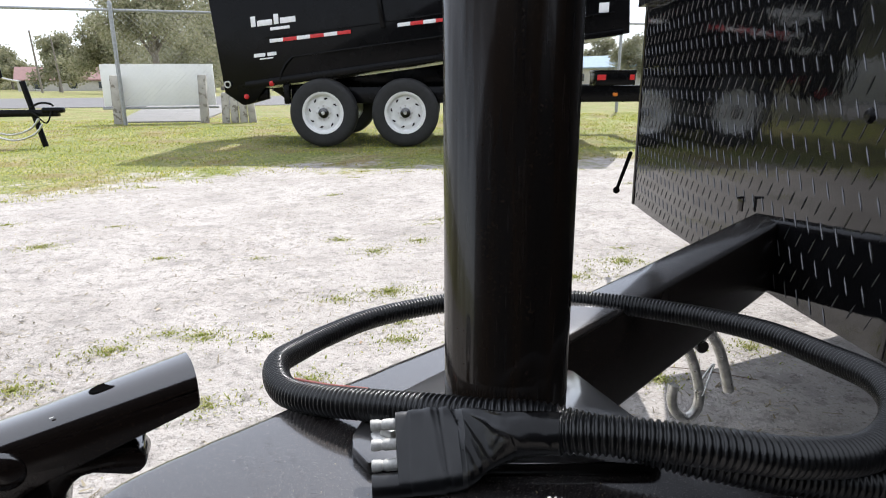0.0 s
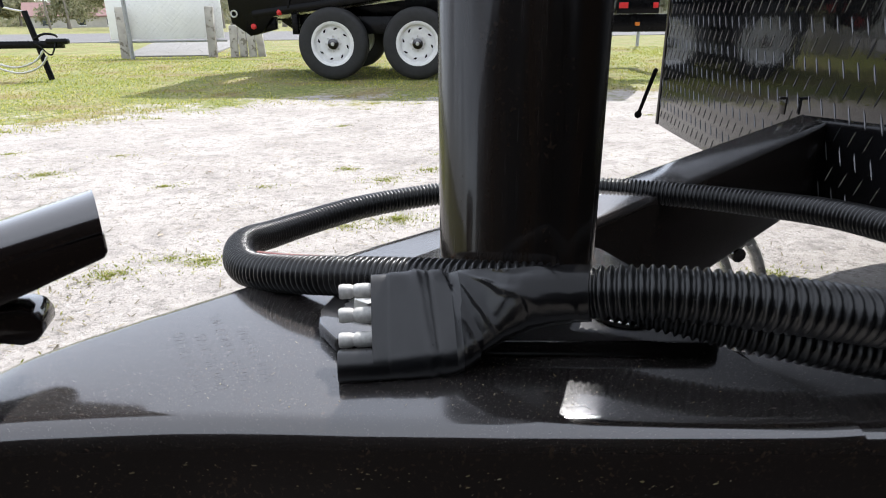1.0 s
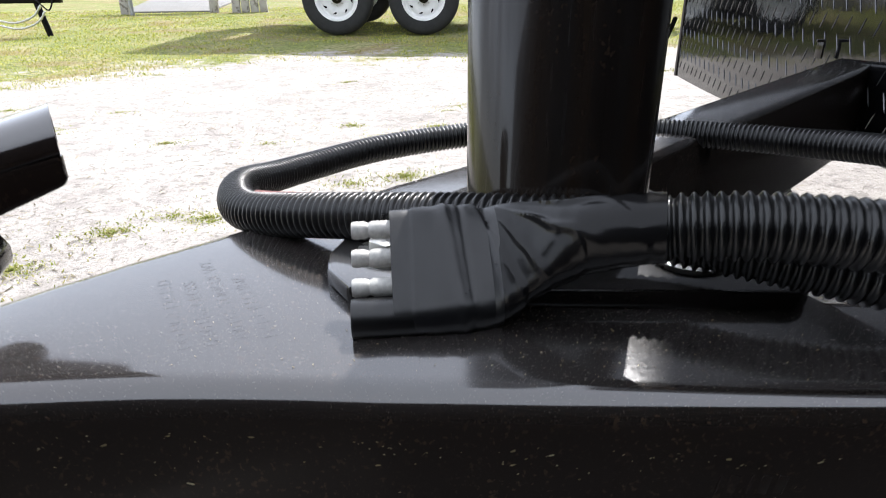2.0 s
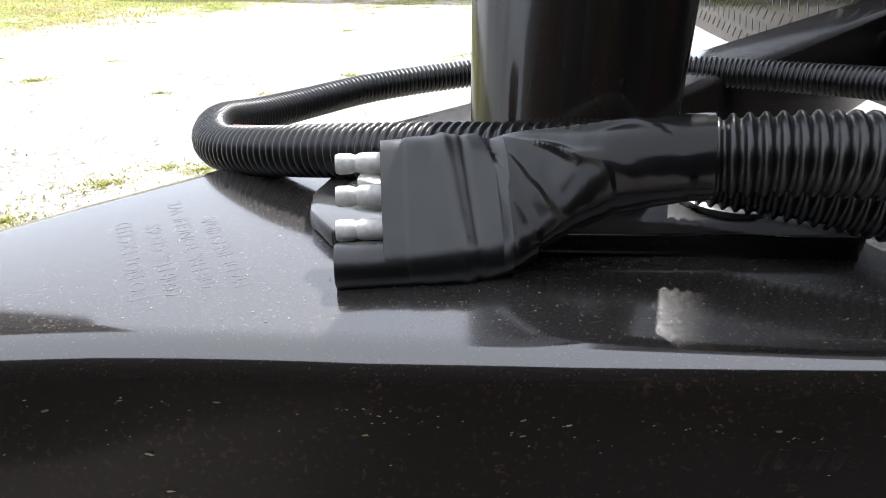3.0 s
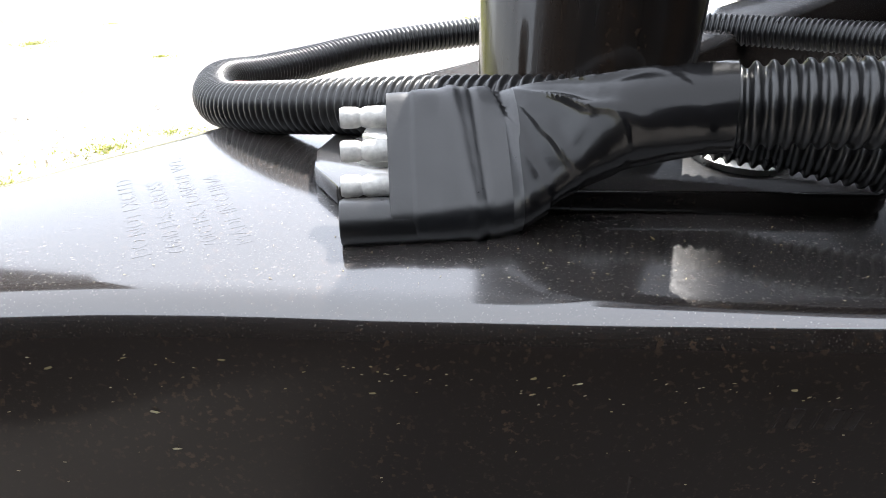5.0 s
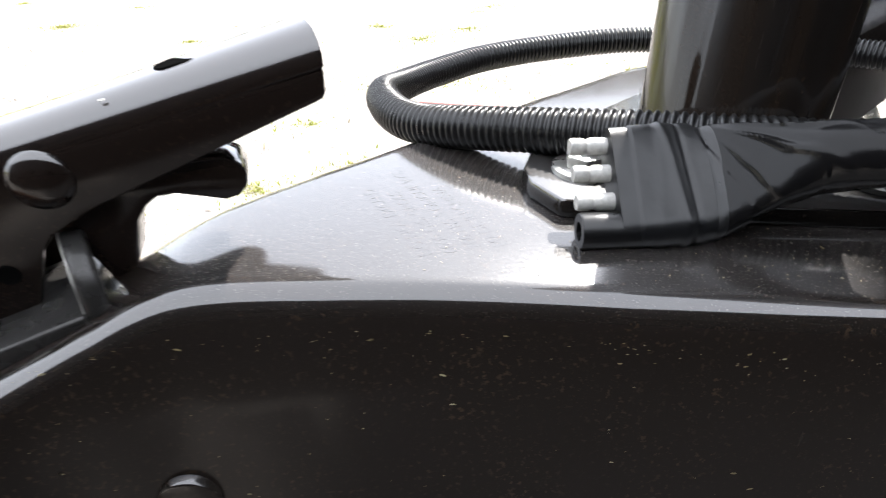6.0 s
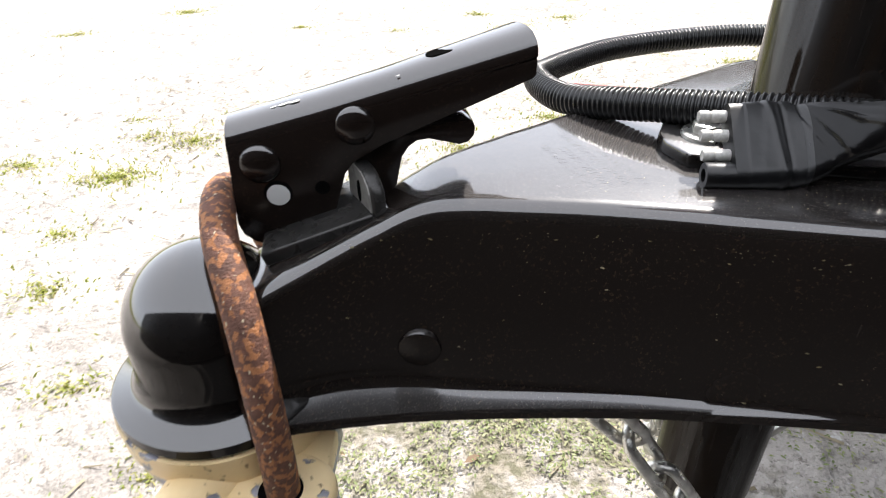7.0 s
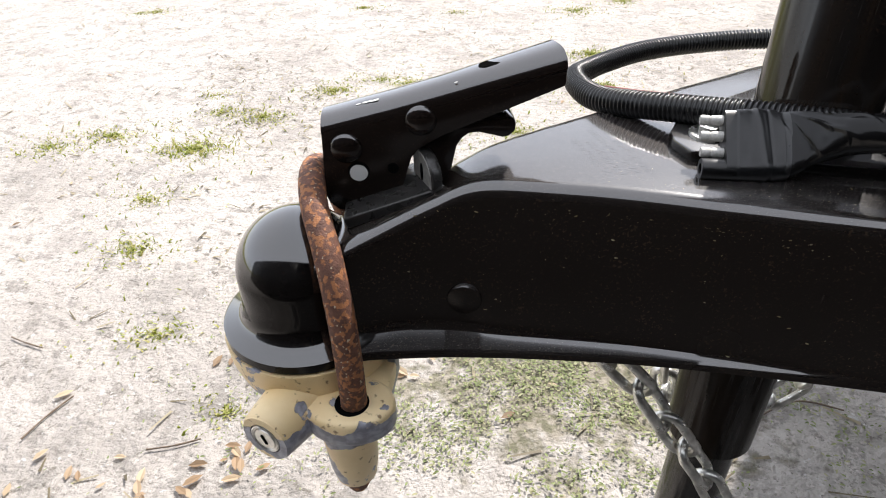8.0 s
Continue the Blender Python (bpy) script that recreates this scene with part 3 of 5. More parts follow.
tab_outline = [(-0.0005, 0.0), (0.0, 0.0120), (0.0010, 0.0165), (0.0035, 0.0205), (0.0080, 0.0235), (0.0130, 0.0252), (0.0290, 0.0256), (0.0330, 0.0235), (0.0340, 0.0190), (0.0340, 0.0)]
part("latch_bracket", prism(tab_outline, 0.0072, tab_frame, 0.0018, segments=3), M["bracket"], coupler, "dull dark zinc latch bracket")
# extra pale plate makes the tab's left face lighter than the rest
part("pale_plate", prism([(0.0015 + 0.91 * u, 0.001 + 0.92 * v) for u, v in tab_outline], 0.0006, tab_frame @ Matrix.Translation((0, 0, -0.0006))), M["bare"], coupler, "thin pale grey plate added over the tab's left face")
part("bracket_slot", prism([(0.0165 + 0.0022 * math.cos(a), 0.0125 + 0.0058 * math.sin(a)) for a in (2 * math.pi * k / 24 for k in range(24))], 0.0006, tab_frame @ Matrix.Translation((0, 0, -0.0010))), M["dark"], coupler, "flat dark patch standing for the shade in the bracket's slot")

lever = thing("coupler_latch_lever", "black steel coupler latch lever with domed rivets and chipped top", "latch lever", LEV)
SIDE = [(-0.0598, -0.0055), (-0.0624, -0.0474), (-0.0605, -0.0535), (-0.0555, -0.0582), (-0.0475, -0.0607), (-0.0422, -0.0610), (-0.0340, -0.0592), (-0.0233, -0.0550), (-0.0170, -0.0500), (-0.0140, -0.0450), (-0.0069, -0.0236), (-0.0024, -0.0181), (0.012, -0.010), (0.030, -0.0028), (0.0492, 0.0048), (0.0815, 0.0176), (0.0836, 0.0186), (0.0844, 0.0205), (0.0844, 0.0274)]
TRIG = [(-0.004, -0.020), (0.0035, -0.0265), (0.0065, -0.0330), (0.0083, -0.0385), (0.0130, -0.0360), (0.0165, -0.0300), (0.0186, -0.0208), (0.0200, -0.0150), (0.0235, -0.0100), (0.0275, -0.0072), (0.0330, -0.0066), (0.0417, -0.0088), (0.0480, -0.0105), (0.0525, -0.0095), (0.0556, -0.0062), (0.0560, -0.0015), (0.0540, 0.0025), (0.0500, 0.0042), (0.030, 0.004), (0.0, 0.0)]
WIDE = 0.030
part("side_plate", prism(SIDE, 0.0032, lever_frame, 0.0007), M["lever"], lever)
part("side_plate", prism([(u if u < 0.04 else 0.04 + 0.80 * (u - 0.04), v) for u, v in SIDE], 0.0032, lever_frame @ Matrix.Translation((0, 0, WIDE - 0.0032)), 0.0007), M["lever"], lever)
part("trigger", prism(TRIG, 0.0160, lever_frame @ Matrix.Translation((0.0012, -0.0040, 0.0050)), 0.0012), M["lever"], lever)
# rounded top web; its slot is a flat oval painted shade-dark
web_rows = []
for k in range(41):
    s = -0.0598 + (0.0845 + 0.0598) * k / 40
    lo = -0.0065 + (0.0268 + 0.0065) * k / 40
    outer = [(0.0, lo - 0.001), (0.0003, lo + 0.0022), (0.002, lo + 0.0055), (0.006, lo + 0.0085), (0.011, lo + 0.0097), (0.019, lo + 0.0097), (0.024, lo + 0.0085), (0.028, lo + 0.0055), (0.0297, lo + 0.0022), (0.03, lo - 0.001)]
    inner = [(0.015 + (w - 0.015) * 0.82, h - 0.003) for w, h in outer][::-1]
    web_rows.append([lever_frame @ Vector((s - 0.30 * w * max(0.0, k / 40 - 0.5) * 2, h + 0.0038 * max(0.0, k / 40 - 0.3), w)) for w, h in outer + inner])
part("top_web", loft(web_rows), M["lever"], lever)
slot_bm = prism([(0.0050 * math.cos(a) + (0.0026 if math.cos(a) > 0 else -0.0026), 0.0046 * math.sin(a)) for a in (2 * math.pi * k / 28 for k in range(28))], 0.0012, lever_frame @ Matrix(((0.975, 0, -0.225, 0.0425), (0.225, 0, 0.975, 0.0277), (0, -1, 0, 0.015), (0, 0, 0, 1))))
part("slot", slot_bm, M["dark"], lever, "flat dark oval standing for the shade in a slot")
near_face = lever_frame @ Matrix.Rotation(radians(180), 4, "X")
for s, h, r in ((0.0, 0.0005, 0.0095), (-0.046, -0.0158, 0.0098)):
    part("rivet", lathe([(0, 0.0034), (0.4 * r, 0.0031), (0.72 * r, 0.0022), (0.92 * r, 0.0010), (r, 0.0), (r, -0.002)], near_face @ Matrix.Translation((s, -h, 0)), 28), M["lever"], lever)
# holes are flat discs coloured as dark as their shaded insides
part("pin_hole", lathe([(0.0068, 0.0001), (0.0065, 0.0004), (0.0, 0.0004)], near_face @ Matrix.Translation((-0.0400, 0.0315, 0)), 28), M["dark"], lever)
# white paint on the pin stands for brightness seen through the hole
part("zinc_pin", lathe([(0.0056, 0.0003), (0.0056, 0.0006), (0.0035, 0.0008), (0.0, 0.0007)], near_face @ Matrix.Translation((-0.0400, 0.0323, 0)), 28), M["rim"], lever, "zinc pin in the hole, painted white for the light on it")
part("small_hole", lathe([(0.0036, 0.0003), (0.0032, 0.0006), (0.003, 0.0003), (0.0, 0.0002)], near_face @ Matrix.Translation((-0.0185, 0.0300, 0)), 20), M["dark"], lever)

# ---------------------------------------------------------------- coupler lock with its shackle
lock = thing("coupler_lock", "cream-painted coupler lock with chipped paint and rusted shackle", "lock", (-0.075, -0.06, 0.30))
SHACKLE = [(-0.0390, -0.1075, 0.318), (-0.0392, -0.1075, 0.350), (-0.0385, -0.1065, 0.392), (-0.0415, -0.0990, 0.430), (-0.0500, -0.0815, 0.460), (-0.0630, -0.0555, 0.4785), (-0.0715, -0.0270, 0.4840), (-0.0745, -0.0020, 0.4760), (-0.0730, 0.0140, 0.4540), (-0.0670, 0.0210, 0.4200), (-0.0600, 0.0225, 0.3700), (-0.0560, 0.0225, 0.3250)]
part("shackle", tube(even(spline(SHACKLE, 20), 0.002), 0.0085, 24), M["rust"], lock, "rusted round steel shackle")
cup = lathe([(0.0, -0.098), (0.022, -0.097), (0.037, -0.093), (0.047, -0.085), (0.055, -0.073), (0.0585, -0.058), (0.0592, -0.0440), (0.030, -0.0432), (0, -0.0432)], Matrix.Translation(BALL), 64)
part("cup", cup, M["cream"], lock)
ear = prism([(0.0305 * math.cos(a), 0.0225 * math.sin(a)) for a in (2 * math.pi * k / 40 for k in range(40))], 0.021, Matrix.Translation((-0.0435, -0.1045, 0.3425)), 0.004, segments=3)
box((0.058, 0.05, 0.019), Matrix.Translation((-0.048, -0.080, 0.3525)), 0.004, ear)
part("ear", ear, M["cream"], lock)
part("shackle_hole", lathe([(0.0112, 0.0), (0.0110, 0.0006), (0.0, 0.0006)], Matrix.Translation((-0.0402, -0.1078, 0.3635)), 32), M["dark"], lock)
part("barrel", lathe([(0, -0.054), (0.011, -0.053), (0.0145, -0.049), (0.0165, -0.035), (0.0178, -0.01), (0.0178, 0.002)], Matrix.Translation((-0.0445, -0.1085, 0.344)), 40), M["cream"], lock)
part("barrel_tip", lathe([(0, -0.068), (0.0062, -0.067), (0.008, -0.063), (0.0085, -0.052), (0, -0.052)], Matrix.Translation((-0.0445, -0.1085, 0.344)), 28), M["rust"], lock)
KEY_A, KEY_B = Vector((-0.0720, -0.0760, 0.3500)), Vector((-0.0915, -0.1315, 0.3520))
kl = (KEY_B - KEY_A).length
housing = part("key_housing", lathe([(0, 0), (0.0225, 0), (0.0215, kl * 0.55), (0.0192, kl * 0.86), (0.0182, kl - 0.0015), (0.0168, kl), (0.0118, kl), (0.0112, kl - 0.0022), (0, kl - 0.0022)], aim(KEY_A, KEY_B), 48), M["cream"], lock)
part("face_ring", lathe([(0.0172, kl - 0.0006), (0.0170, kl + 0.0004), (0.0116, kl + 0.0004), (0.0114, kl - 0.002)], aim(KEY_A, KEY_B), 48), M["cream"], housing)
part("key_plug", lathe([(0.0108, kl - 0.003), (0.0108, kl + 0.0005), (0.0098, kl + 0.0012), (0.0088, kl + 0.0005), (0.0082, kl - 0.0002), (0.0076, kl + 0.0008), (0.0, kl + 0.0010)], aim(KEY_A, KEY_B), 40), M["brass"], housing, "worn steel key plug")
part("keyway", box((0.0022, 0.0075, 0.0008), aim(KEY_A, KEY_B) @ Matrix.Translation((0, 0, kl + 0.0012)) @ Matrix.Rotation(radians(25), 4, "Z"), 0.0003), M["dark"], housing)

# ---------------------------------------------------------------- tongue rails
def rail(name, a, b, width, height, label):
    a, b = Vector(a), Vector(b)
    d = (b - a).normalized()
    m = Matrix.Translation((a + b) / 2 - Vector((0, 0, height / 2))) @ Matrix(((d.x, -d.y, 0, 0), (d.y, d.x, 0, 0), (0, 0, 1, 0), (0, 0, 0, 1)))
    ob = thing(name, label, "trailer rail", a, group="tongue rails")
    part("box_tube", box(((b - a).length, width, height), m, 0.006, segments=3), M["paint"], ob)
    part("end_cap", box((0.004, width - 0.012, height - 0.012), m @ Matrix.Translation(((b - a).length / 2 + 0.001, 0, 0)), 0.001), M["jack"], ob)
    bead = [m @ Vector((-(b - a).length / 2 + 0.0015 * math.sin(1.7 * k), width / 2 * math.cos(2 * math.pi * k / 40) * 1.02, height / 2 * math.sin(2 * math.pi * k / 40) * 0.98)) for k in range(40)]
    part("weld_bead", tube(bead, lambda i: 0.0032 + 0.0007 * (i % 2), 8, closed=True), M["paint"], ob, "rough painted weld bead")
    return ob


rail("tongue_rail", (0.225, 0.1015, H - 0.006), (0.98, 0.700, H - 0.006), 0.0508, 0.104, "black steel box rail of a trailer tongue, dusty on top")
rail("tongue_rail", (0.235, -0.0460, H - 0.006), (1.30, -0.205, H - 0.006), 0.0508, 0.104, "black steel box rail of a trailer tongue beside the coupler")

# ---------------------------------------------------------------- jack
JX, JY, JR = 0.2464, 0.0400, 0.0367
jack = thing("trailer_jack", "glossy black steel drop-leg trailer jack bolted through the coupler", "jack", (JX, JY, 0))
part("outer_tube", lathe([(0.030, -0.300), (JR + 0.001, -0.300), (JR + 0.001, -0.012), (JR, -0.01), (JR, 0.62), (JR - 0.001, 0.621), (0, 0.621)], Matrix.Translation((JX, JY, H)), 72), M["tube"], jack, "black enamel tube with brown run marks")
part("drop_leg", lathe([(0.0, -0.484), (0.0285, -0.484), (0.0285, -0.28), (0, -0.28)], Matrix.Translation((JX, JY, H)), 48), M["jack"], jack)
part("foot_plate", lathe([(0, -0.004), (0.046, -0.004), (0.048, 0.0), (0.047, 0.009), (0.03, 0.011), (0, 0.011)], Matrix.Translation((JX, JY, 0.0)), 40), M["jack"], jack)
FLANGE = [(0.1530, 0.0150), (0.1535, 0.0030), (0.1610, -0.0125), (0.1900, -0.0175), (0.2180, -0.0228), (0.3060, -0.0367), (0.3110, -0.0345), (0.3200, -0.0100), (0.3020, 0.0700), (0.2700, 0.1000), (0.2300, 0.0980), (0.1650, 0.0450)]
flange = prism(FLANGE, 0.0072, Matrix.Translation((0, 0, H)), 0.0015)
part("mounting_flange", flange, M["jack"], jack)


def bolt(x, y, z, r):
    b = lathe([(r * 1.55, 0), (r * 1.55, 0.0018), (r * 1.45, 0.0022), (0, 0.0022)], Matrix.Translation((x, y, z)), 32)
    hexa = prism([(r * math.cos(a), r * math.sin(a)) for a in (math.pi / 3 * k + 0.3 for k in range(6))], 0.0048, Matrix.Translation((x, y, z + 0.0022)), 0.0007)
    return merge(b, hexa)


for bx, by, br in ((0.176, 0.0110, 0.0080), (0.2840, -0.0060, 0.0105), (0.2720, 0.0860, 0.0088)):
    part("bolt", bolt(bx, by, H + 0.0072, br), M["steel"], jack, "zinc-plated bolt with washer")

# ---------------------------------------------------------------- wiring loom and plug
loom = thing("wiring_loom", "black corrugated plastic wiring loom looped round the jack", "wiring loom", (0.26, 0.05, H))
LR = 0.0095
PLUG_END = (0.2500, -0.0515, 0.5312)
LOOP = [(0.2420, -0.0468, 0.5285), PLUG_END, (0.2755, -0.0635, 0.5345), (0.3121, -0.0755, 0.5326), (0.3547, -0.0781, 0.5248), (0.3983, -0.0678, 0.5178), (0.4389, -0.0407, 0.5166), (0.4665, 0.0014, 0.5128), (0.4759, 0.0546, 0.5041), (0.4722, 0.1126, 0.4980), (0.4512, 0.1680, 0.4906), (0.4092, 0.2140, 0.4865), (0.3525, 0.2466, 0.4850), (0.2902, 0.2656, 0.4830), (0.2282, 0.2656, 0.4789), (0.1737, 0.2469, 0.4771), (0.1342, 0.2123, 0.4775), (0.1125, 0.1756, 0.4819), (0.1014, 0.1401, 0.4888), (0.1034, 0.1063, 0.4925), (0.1139, 0.0768, 0.4960), (0.1359, 0.0523, 0.5022), (0.1640, 0.0314, 0.5080), (0.1939, 0.0121, 0.5130), (0.2241, -0.0061, 0.5169), (0.2500, -0.0125, 0.5165), (0.2712, -0.0224, 0.5142), (0.2910, -0.0370, 0.5140), (0.3220, -0.0540, 0.5110), (0.3600, -0.0640, 0.5055), (0.4200, -0.0740, 0.5000), (0.5200, -0.0880, 0.4970), (0.6500, -0.1070, 0.4970), (0.8200, -0.1320, 0.4970)]
RIB = (0.0, 0.0, 0.0002, 0.0008, 0.0012, 0.0013, 0.0012, 0.0008, 0.0002)
PITCH = 0.0032 / len(RIB)
line = even(spline(LOOP, 24), PITCH)


def loom_radius(i):
    """A little narrower by the tape, with ribs all along."""
    s = min(max((i * PITCH - 0.06) / 0.12, 0.0), 1.0)
    snug = 0.0008 * min(max((0.012 - i * PITCH) / 0.003, 0.0), 1.0)
    return 0.0093 + (LR - 0.0093) * s - RIB[i % len(RIB)] - snug


conduit = part("conduit", tube(line, loom_radius, 20), M["plastic"], loom)
part("wire", tube([Vector(p) for p in spline([(0.1180, 0.0815, 0.5032), (0.1280, 0.0705, 0.5058), (0.1400, 0.0580, 0.5090), (0.1520, 0.0490, 0.5112), (0.1640, 0.0405, 0.5132)], 10)], 0.0011, 8), M["redwire"], conduit, "red insulated wire showing in the slit")

plug = thing("trailer_plug", "flat four-pin trailer plug wrapped in black electrical tape", "electrical plug", (0.19, -0.02, H))
PD = Vector((0.9995, -0.03, 0.0)).normalized()
PR = Vector((0.0032, 0.0154, 0.0131)).normalized()
PR = (PR - PD * PR.dot(PD)).normalized()
PN = PD.cross(PR).normalized()
if PN.y > 0:
    PN = -PN
PIN = Vector((0.1627, -0.0226, 0.5042))
STEP = 0.01022


def plug_at(d, r, n):
    """A place in the plug: along the pins, across the row, out of its broad face."""
    return PIN + PD * d + PR * r + PN * n


for k in (0, 1, 2):
    base = plug_at(0, STEP * k, 0)
    part("pin", lathe([(0, 0), (0.0026, 0.0002), (0.0030, 0.0012), (0.0029, 0.0045), (0.0024, 0.0058), (0.0030, 0.0072), (0.0030, 0.018), (0, 0.018)], aim(base, base + PD), 22), M["pin"], plug, "dull tin-plated round pin")
base = plug_at(0.0, -STEP, 0)
part("socket", lathe([(0, 0.004), (0.0030, 0.004), (0.0032, 0.0), (0.0058, 0.0), (0.0062, 0.0008), (0.0062, 0.02), (0, 0.02)], aim(base, base + PD), 30), M["plastic"], plug, "black moulded socket")


def slab(hw, hn, power, count=44):
    """A rounded slab outline: across and out."""
    out = []
    for k in range(count):
        a = 2 * math.pi * k / count
        c, s2 = math.cos(a), math.sin(a)
        u, v = hw * math.copysign(abs(c) ** (2 / power), c), hn * math.copysign(abs(s2) ** (2 / power), s2)
        if c < 0 and power > 2.4:
            # the lower edge is half round
            flat, w = hw - hn, min(1.0, (power - 2.4) / 1.2)
            run = (math.pi / 2 - math.asin(min(1.0, abs(s2)))) / (math.pi / 2) * (flat + hn * math.pi / 2)
            turn = max(0.0, run - flat) / hn
            u += w * (-min(run, flat) - hn * math.sin(turn) - u)
            v += w * (math.copysign(hn * math.cos(turn), s2) - v)
        out.append((u, v))
    return out


plug_end = Vector(PLUG_END)
loom_way = (Vector(LOOP[2]) - plug_end).normalized()
TAPE = [(0.0128, 0.0050, 0.0203, 0.0058, 5.0), (0.0129, 0.0050, 0.0208, 0.0064, 5.0), (0.020, 0.0051, 0.0210, 0.0067, 4.5), (0.0268, 0.0052, 0.0212, 0.0069, 4.0), (0.034, 0.0054, 0.0212, 0.0074, 3.8), (0.0400, 0.0056, 0.0210, 0.0078, 3.4), (0.0440, 0.0058, 0.0205, 0.0082, 3.0)]
AROUND = 120
sections = []
for a, b in zip(TAPE, TAPE[1:]):
    for k in range(max(1, round((b[0] - a[0]) / 0.0006))):
        d, rc, hw, hn, pw = (p + (q - p) * k / max(1, round((b[0] - a[0]) / 0.0006)) for p, q in zip(a, b))
        sections.append([plug_at(d, rc + u, v) for u, v in slab(hw, hn, pw, AROUND)])
last = plug_at(0.0440, 0.0058, 0.0)
for k in range(0, 91):
    f = k / 90
    g = f * f * (3 - 2 * f)
    c = last.lerp(plug_end, f) + Vector((0, 0, 0.003 * math.sin(math.pi * f)))
    along = PD.lerp((plug_end - last).normalized(), g).normalized()
    along = along.lerp(loom_way, min(max((f - 0.6) / 0.35, 0.0), 1.0)).normalized()
    side = (PR - along * PR.dot(along)).normalized()
    face = along.cross(side).normalized()
    if face.y > 0:
        face = -face
    e = min(1.0, f * 1.75)
    e = 0.5 * e + 0.5 * e * e * (3 - 2 * e)
    late = max(0.0, f - 0.45) / 0.55
    hw, hn, pw = 0.0205 - 0.0084 * e - 0.0019 * late, 0.0082 + 0.0034 * e - 0.0014 * late, 3.0 - 1.0 * e
    sections.append([c + side * u + face * v for u, v in slab(hw, hn, pw, AROUND)])
tape_bm = loft(sections)
bmesh.ops.recalc_face_normals(tape_bm, faces=tape_bm.faces)
tape_bm.normal_update()


def bump_at(x, centre, width):
    return math.exp(-((x - centre) / width) ** 2)


moved = []
for v in tape_bm.verts:
    w = v.co - PIN
    d, r = w.dot(PD), w.dot(PR)
    lift = 0.0
    # wraps of tape, one lapped over the other
    lift += 0.00045 * min(max((d - 0.0190 - 0.02 * r) / 0.0004, 0.0), 1.0)
    lift -= 0.00120 * min(max((d - 0.0470 + 0.30 * (r - 0.005)) / 0.0005, 0.0), 1.0)
    # soft upright folds
    lift += 0.00055 * bump_at(d + 0.10 * r, 0.0330, 0.0016) - 0.00045 * bump_at(d + 0.06 * r, 0.0370, 0.0009) + 0.00018 * bump_at(d - 0.12 * r, 0.0270, 0.0020)
    # pleats that fan out from the upper edge
    dx, dr = d - 0.0430, 0.0270 - r
    rho, fan = math.hypot(dx, dr), math.atan2(dr, dx)
    if dx > 0.001 and rho < 0.045:
        pull = math.sin(math.pi * min(1.0, rho / 0.045)) * min(1.0, dx / 0.006)
        fold = fan * 3.4 + 0.30 * noise.noise(v.co * 60)
        crest = 0.5 + 0.5 * math.cos(2 * math.pi * fold)
        lift += 0.0013 * pull * (crest ** 7 - 0.15) * (0.5 + noise.noise(v.co * 45 + Vector((3, 1, 2))))
    # wraps along the neck
    lap = ((d + 0.35 * r) * 78) % 1.0
    lift += 0.00030 * lap * min(max((d - 0.060) / 0.006, 0.0), 1.0)
    lift += 0.00010 * noise.noise(v.co * 210) + (0.00012 if d < 0.046 else 0.00045) * noise.noise(v.co * 62)
    moved.append((v, v.co + v.normal * lift))
for v, co in moved:
    v.co = co
wrap = part("tape_wrap", tape_bm, M["tape"], plug, "creased black electrical tape, its neck made to reflect less so it looks dark")
# the neck takes the dimmer copy instead of reflecting something dark
wrap.data.materials.append(M["dim_neck_tape"])
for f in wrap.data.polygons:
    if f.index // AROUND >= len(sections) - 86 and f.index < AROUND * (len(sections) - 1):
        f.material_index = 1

# thin dark piece added where an open fold of tape is in shade
pocket = bmesh.new()
edge = [plug_at(d, r, n) for d, r, n in ((0.0478, 0.0010, 0.0078), (0.0500, -0.0040, 0.0084), (0.0524, -0.0075, 0.0076), (0.0530, -0.0098, 0.0062), (0.0514, -0.0110, 0.0062), (0.0500, -0.0105, 0.0078), (0.0486, -0.0050, 0.0082))]
front_ring = [pocket.verts.new(p + PN * 0.0006) for p in edge]
back_ring = [pocket.verts.new(p - PN * 0.0014) for p in edge]
pocket.faces.new(front_ring)
pocket.faces.new(back_ring)
for k in range(len(edge)):
    pocket.faces.new((front_ring[k], front_ring[(k + 1) % len(edge)], back_ring[(k + 1) % len(edge)], back_ring[k]))
bevel(pocket, 0.0003)
part("tape_fold", pocket, M["plastic"], plug, "dark piece added for the shade inside an open tape fold")

# ---------------------------------------------------------------- marks and dirt on the coupler
def raised_text(words, at, along, height, parent, material, thick=0.00005):
    """Embossed words that lie on the plate, read along the given way."""
    cu = bpy.data.curves.new("words", "FONT")
    cu.body, cu.size, cu.extrude = words, height, thick
    ob = bpy.data.objects.new("words", cu)
    scene.collection.objects.link(ob)
    bpy.context.view_layer.update()
    me = bpy.data.meshes.new_from_object(ob.evaluated_get(bpy.context.evaluated_depsgraph_get()))
    bpy.data.objects.remove(ob)
    bpy.data.curves.remove(cu)
    d = Vector(along).normalized()
    m = Matrix(((d.x, -d.y, 0, at[0]), (d.y, d.x, 0, at[1]), (0, 0, 1, at[2]), (0, 0, 0, 1)))
    me.transform(Matrix.Translation(-parent.location) @ m)
    me.materials.append(material)
    piece = new("embossed_line", me)
    piece.parent = parent
    return tagged(piece, "raised cast lettering in the paint", kind="stuff")


WAY = (-0.375, 0.927, 0)
for words, x, y in (("MADE IN CHINA", 0.1395, -0.0285), ("700 LBS. TONGUE WT.", 0.1312, -0.0290), ("6000 LBS. GROSS", 0.1228, -0.0310), ("DO NOT EXCEED", 0.1145, -0.0320)):
    raised_text(words, (x, y, H), WAY, 0.0066, coupler, M["paint"])

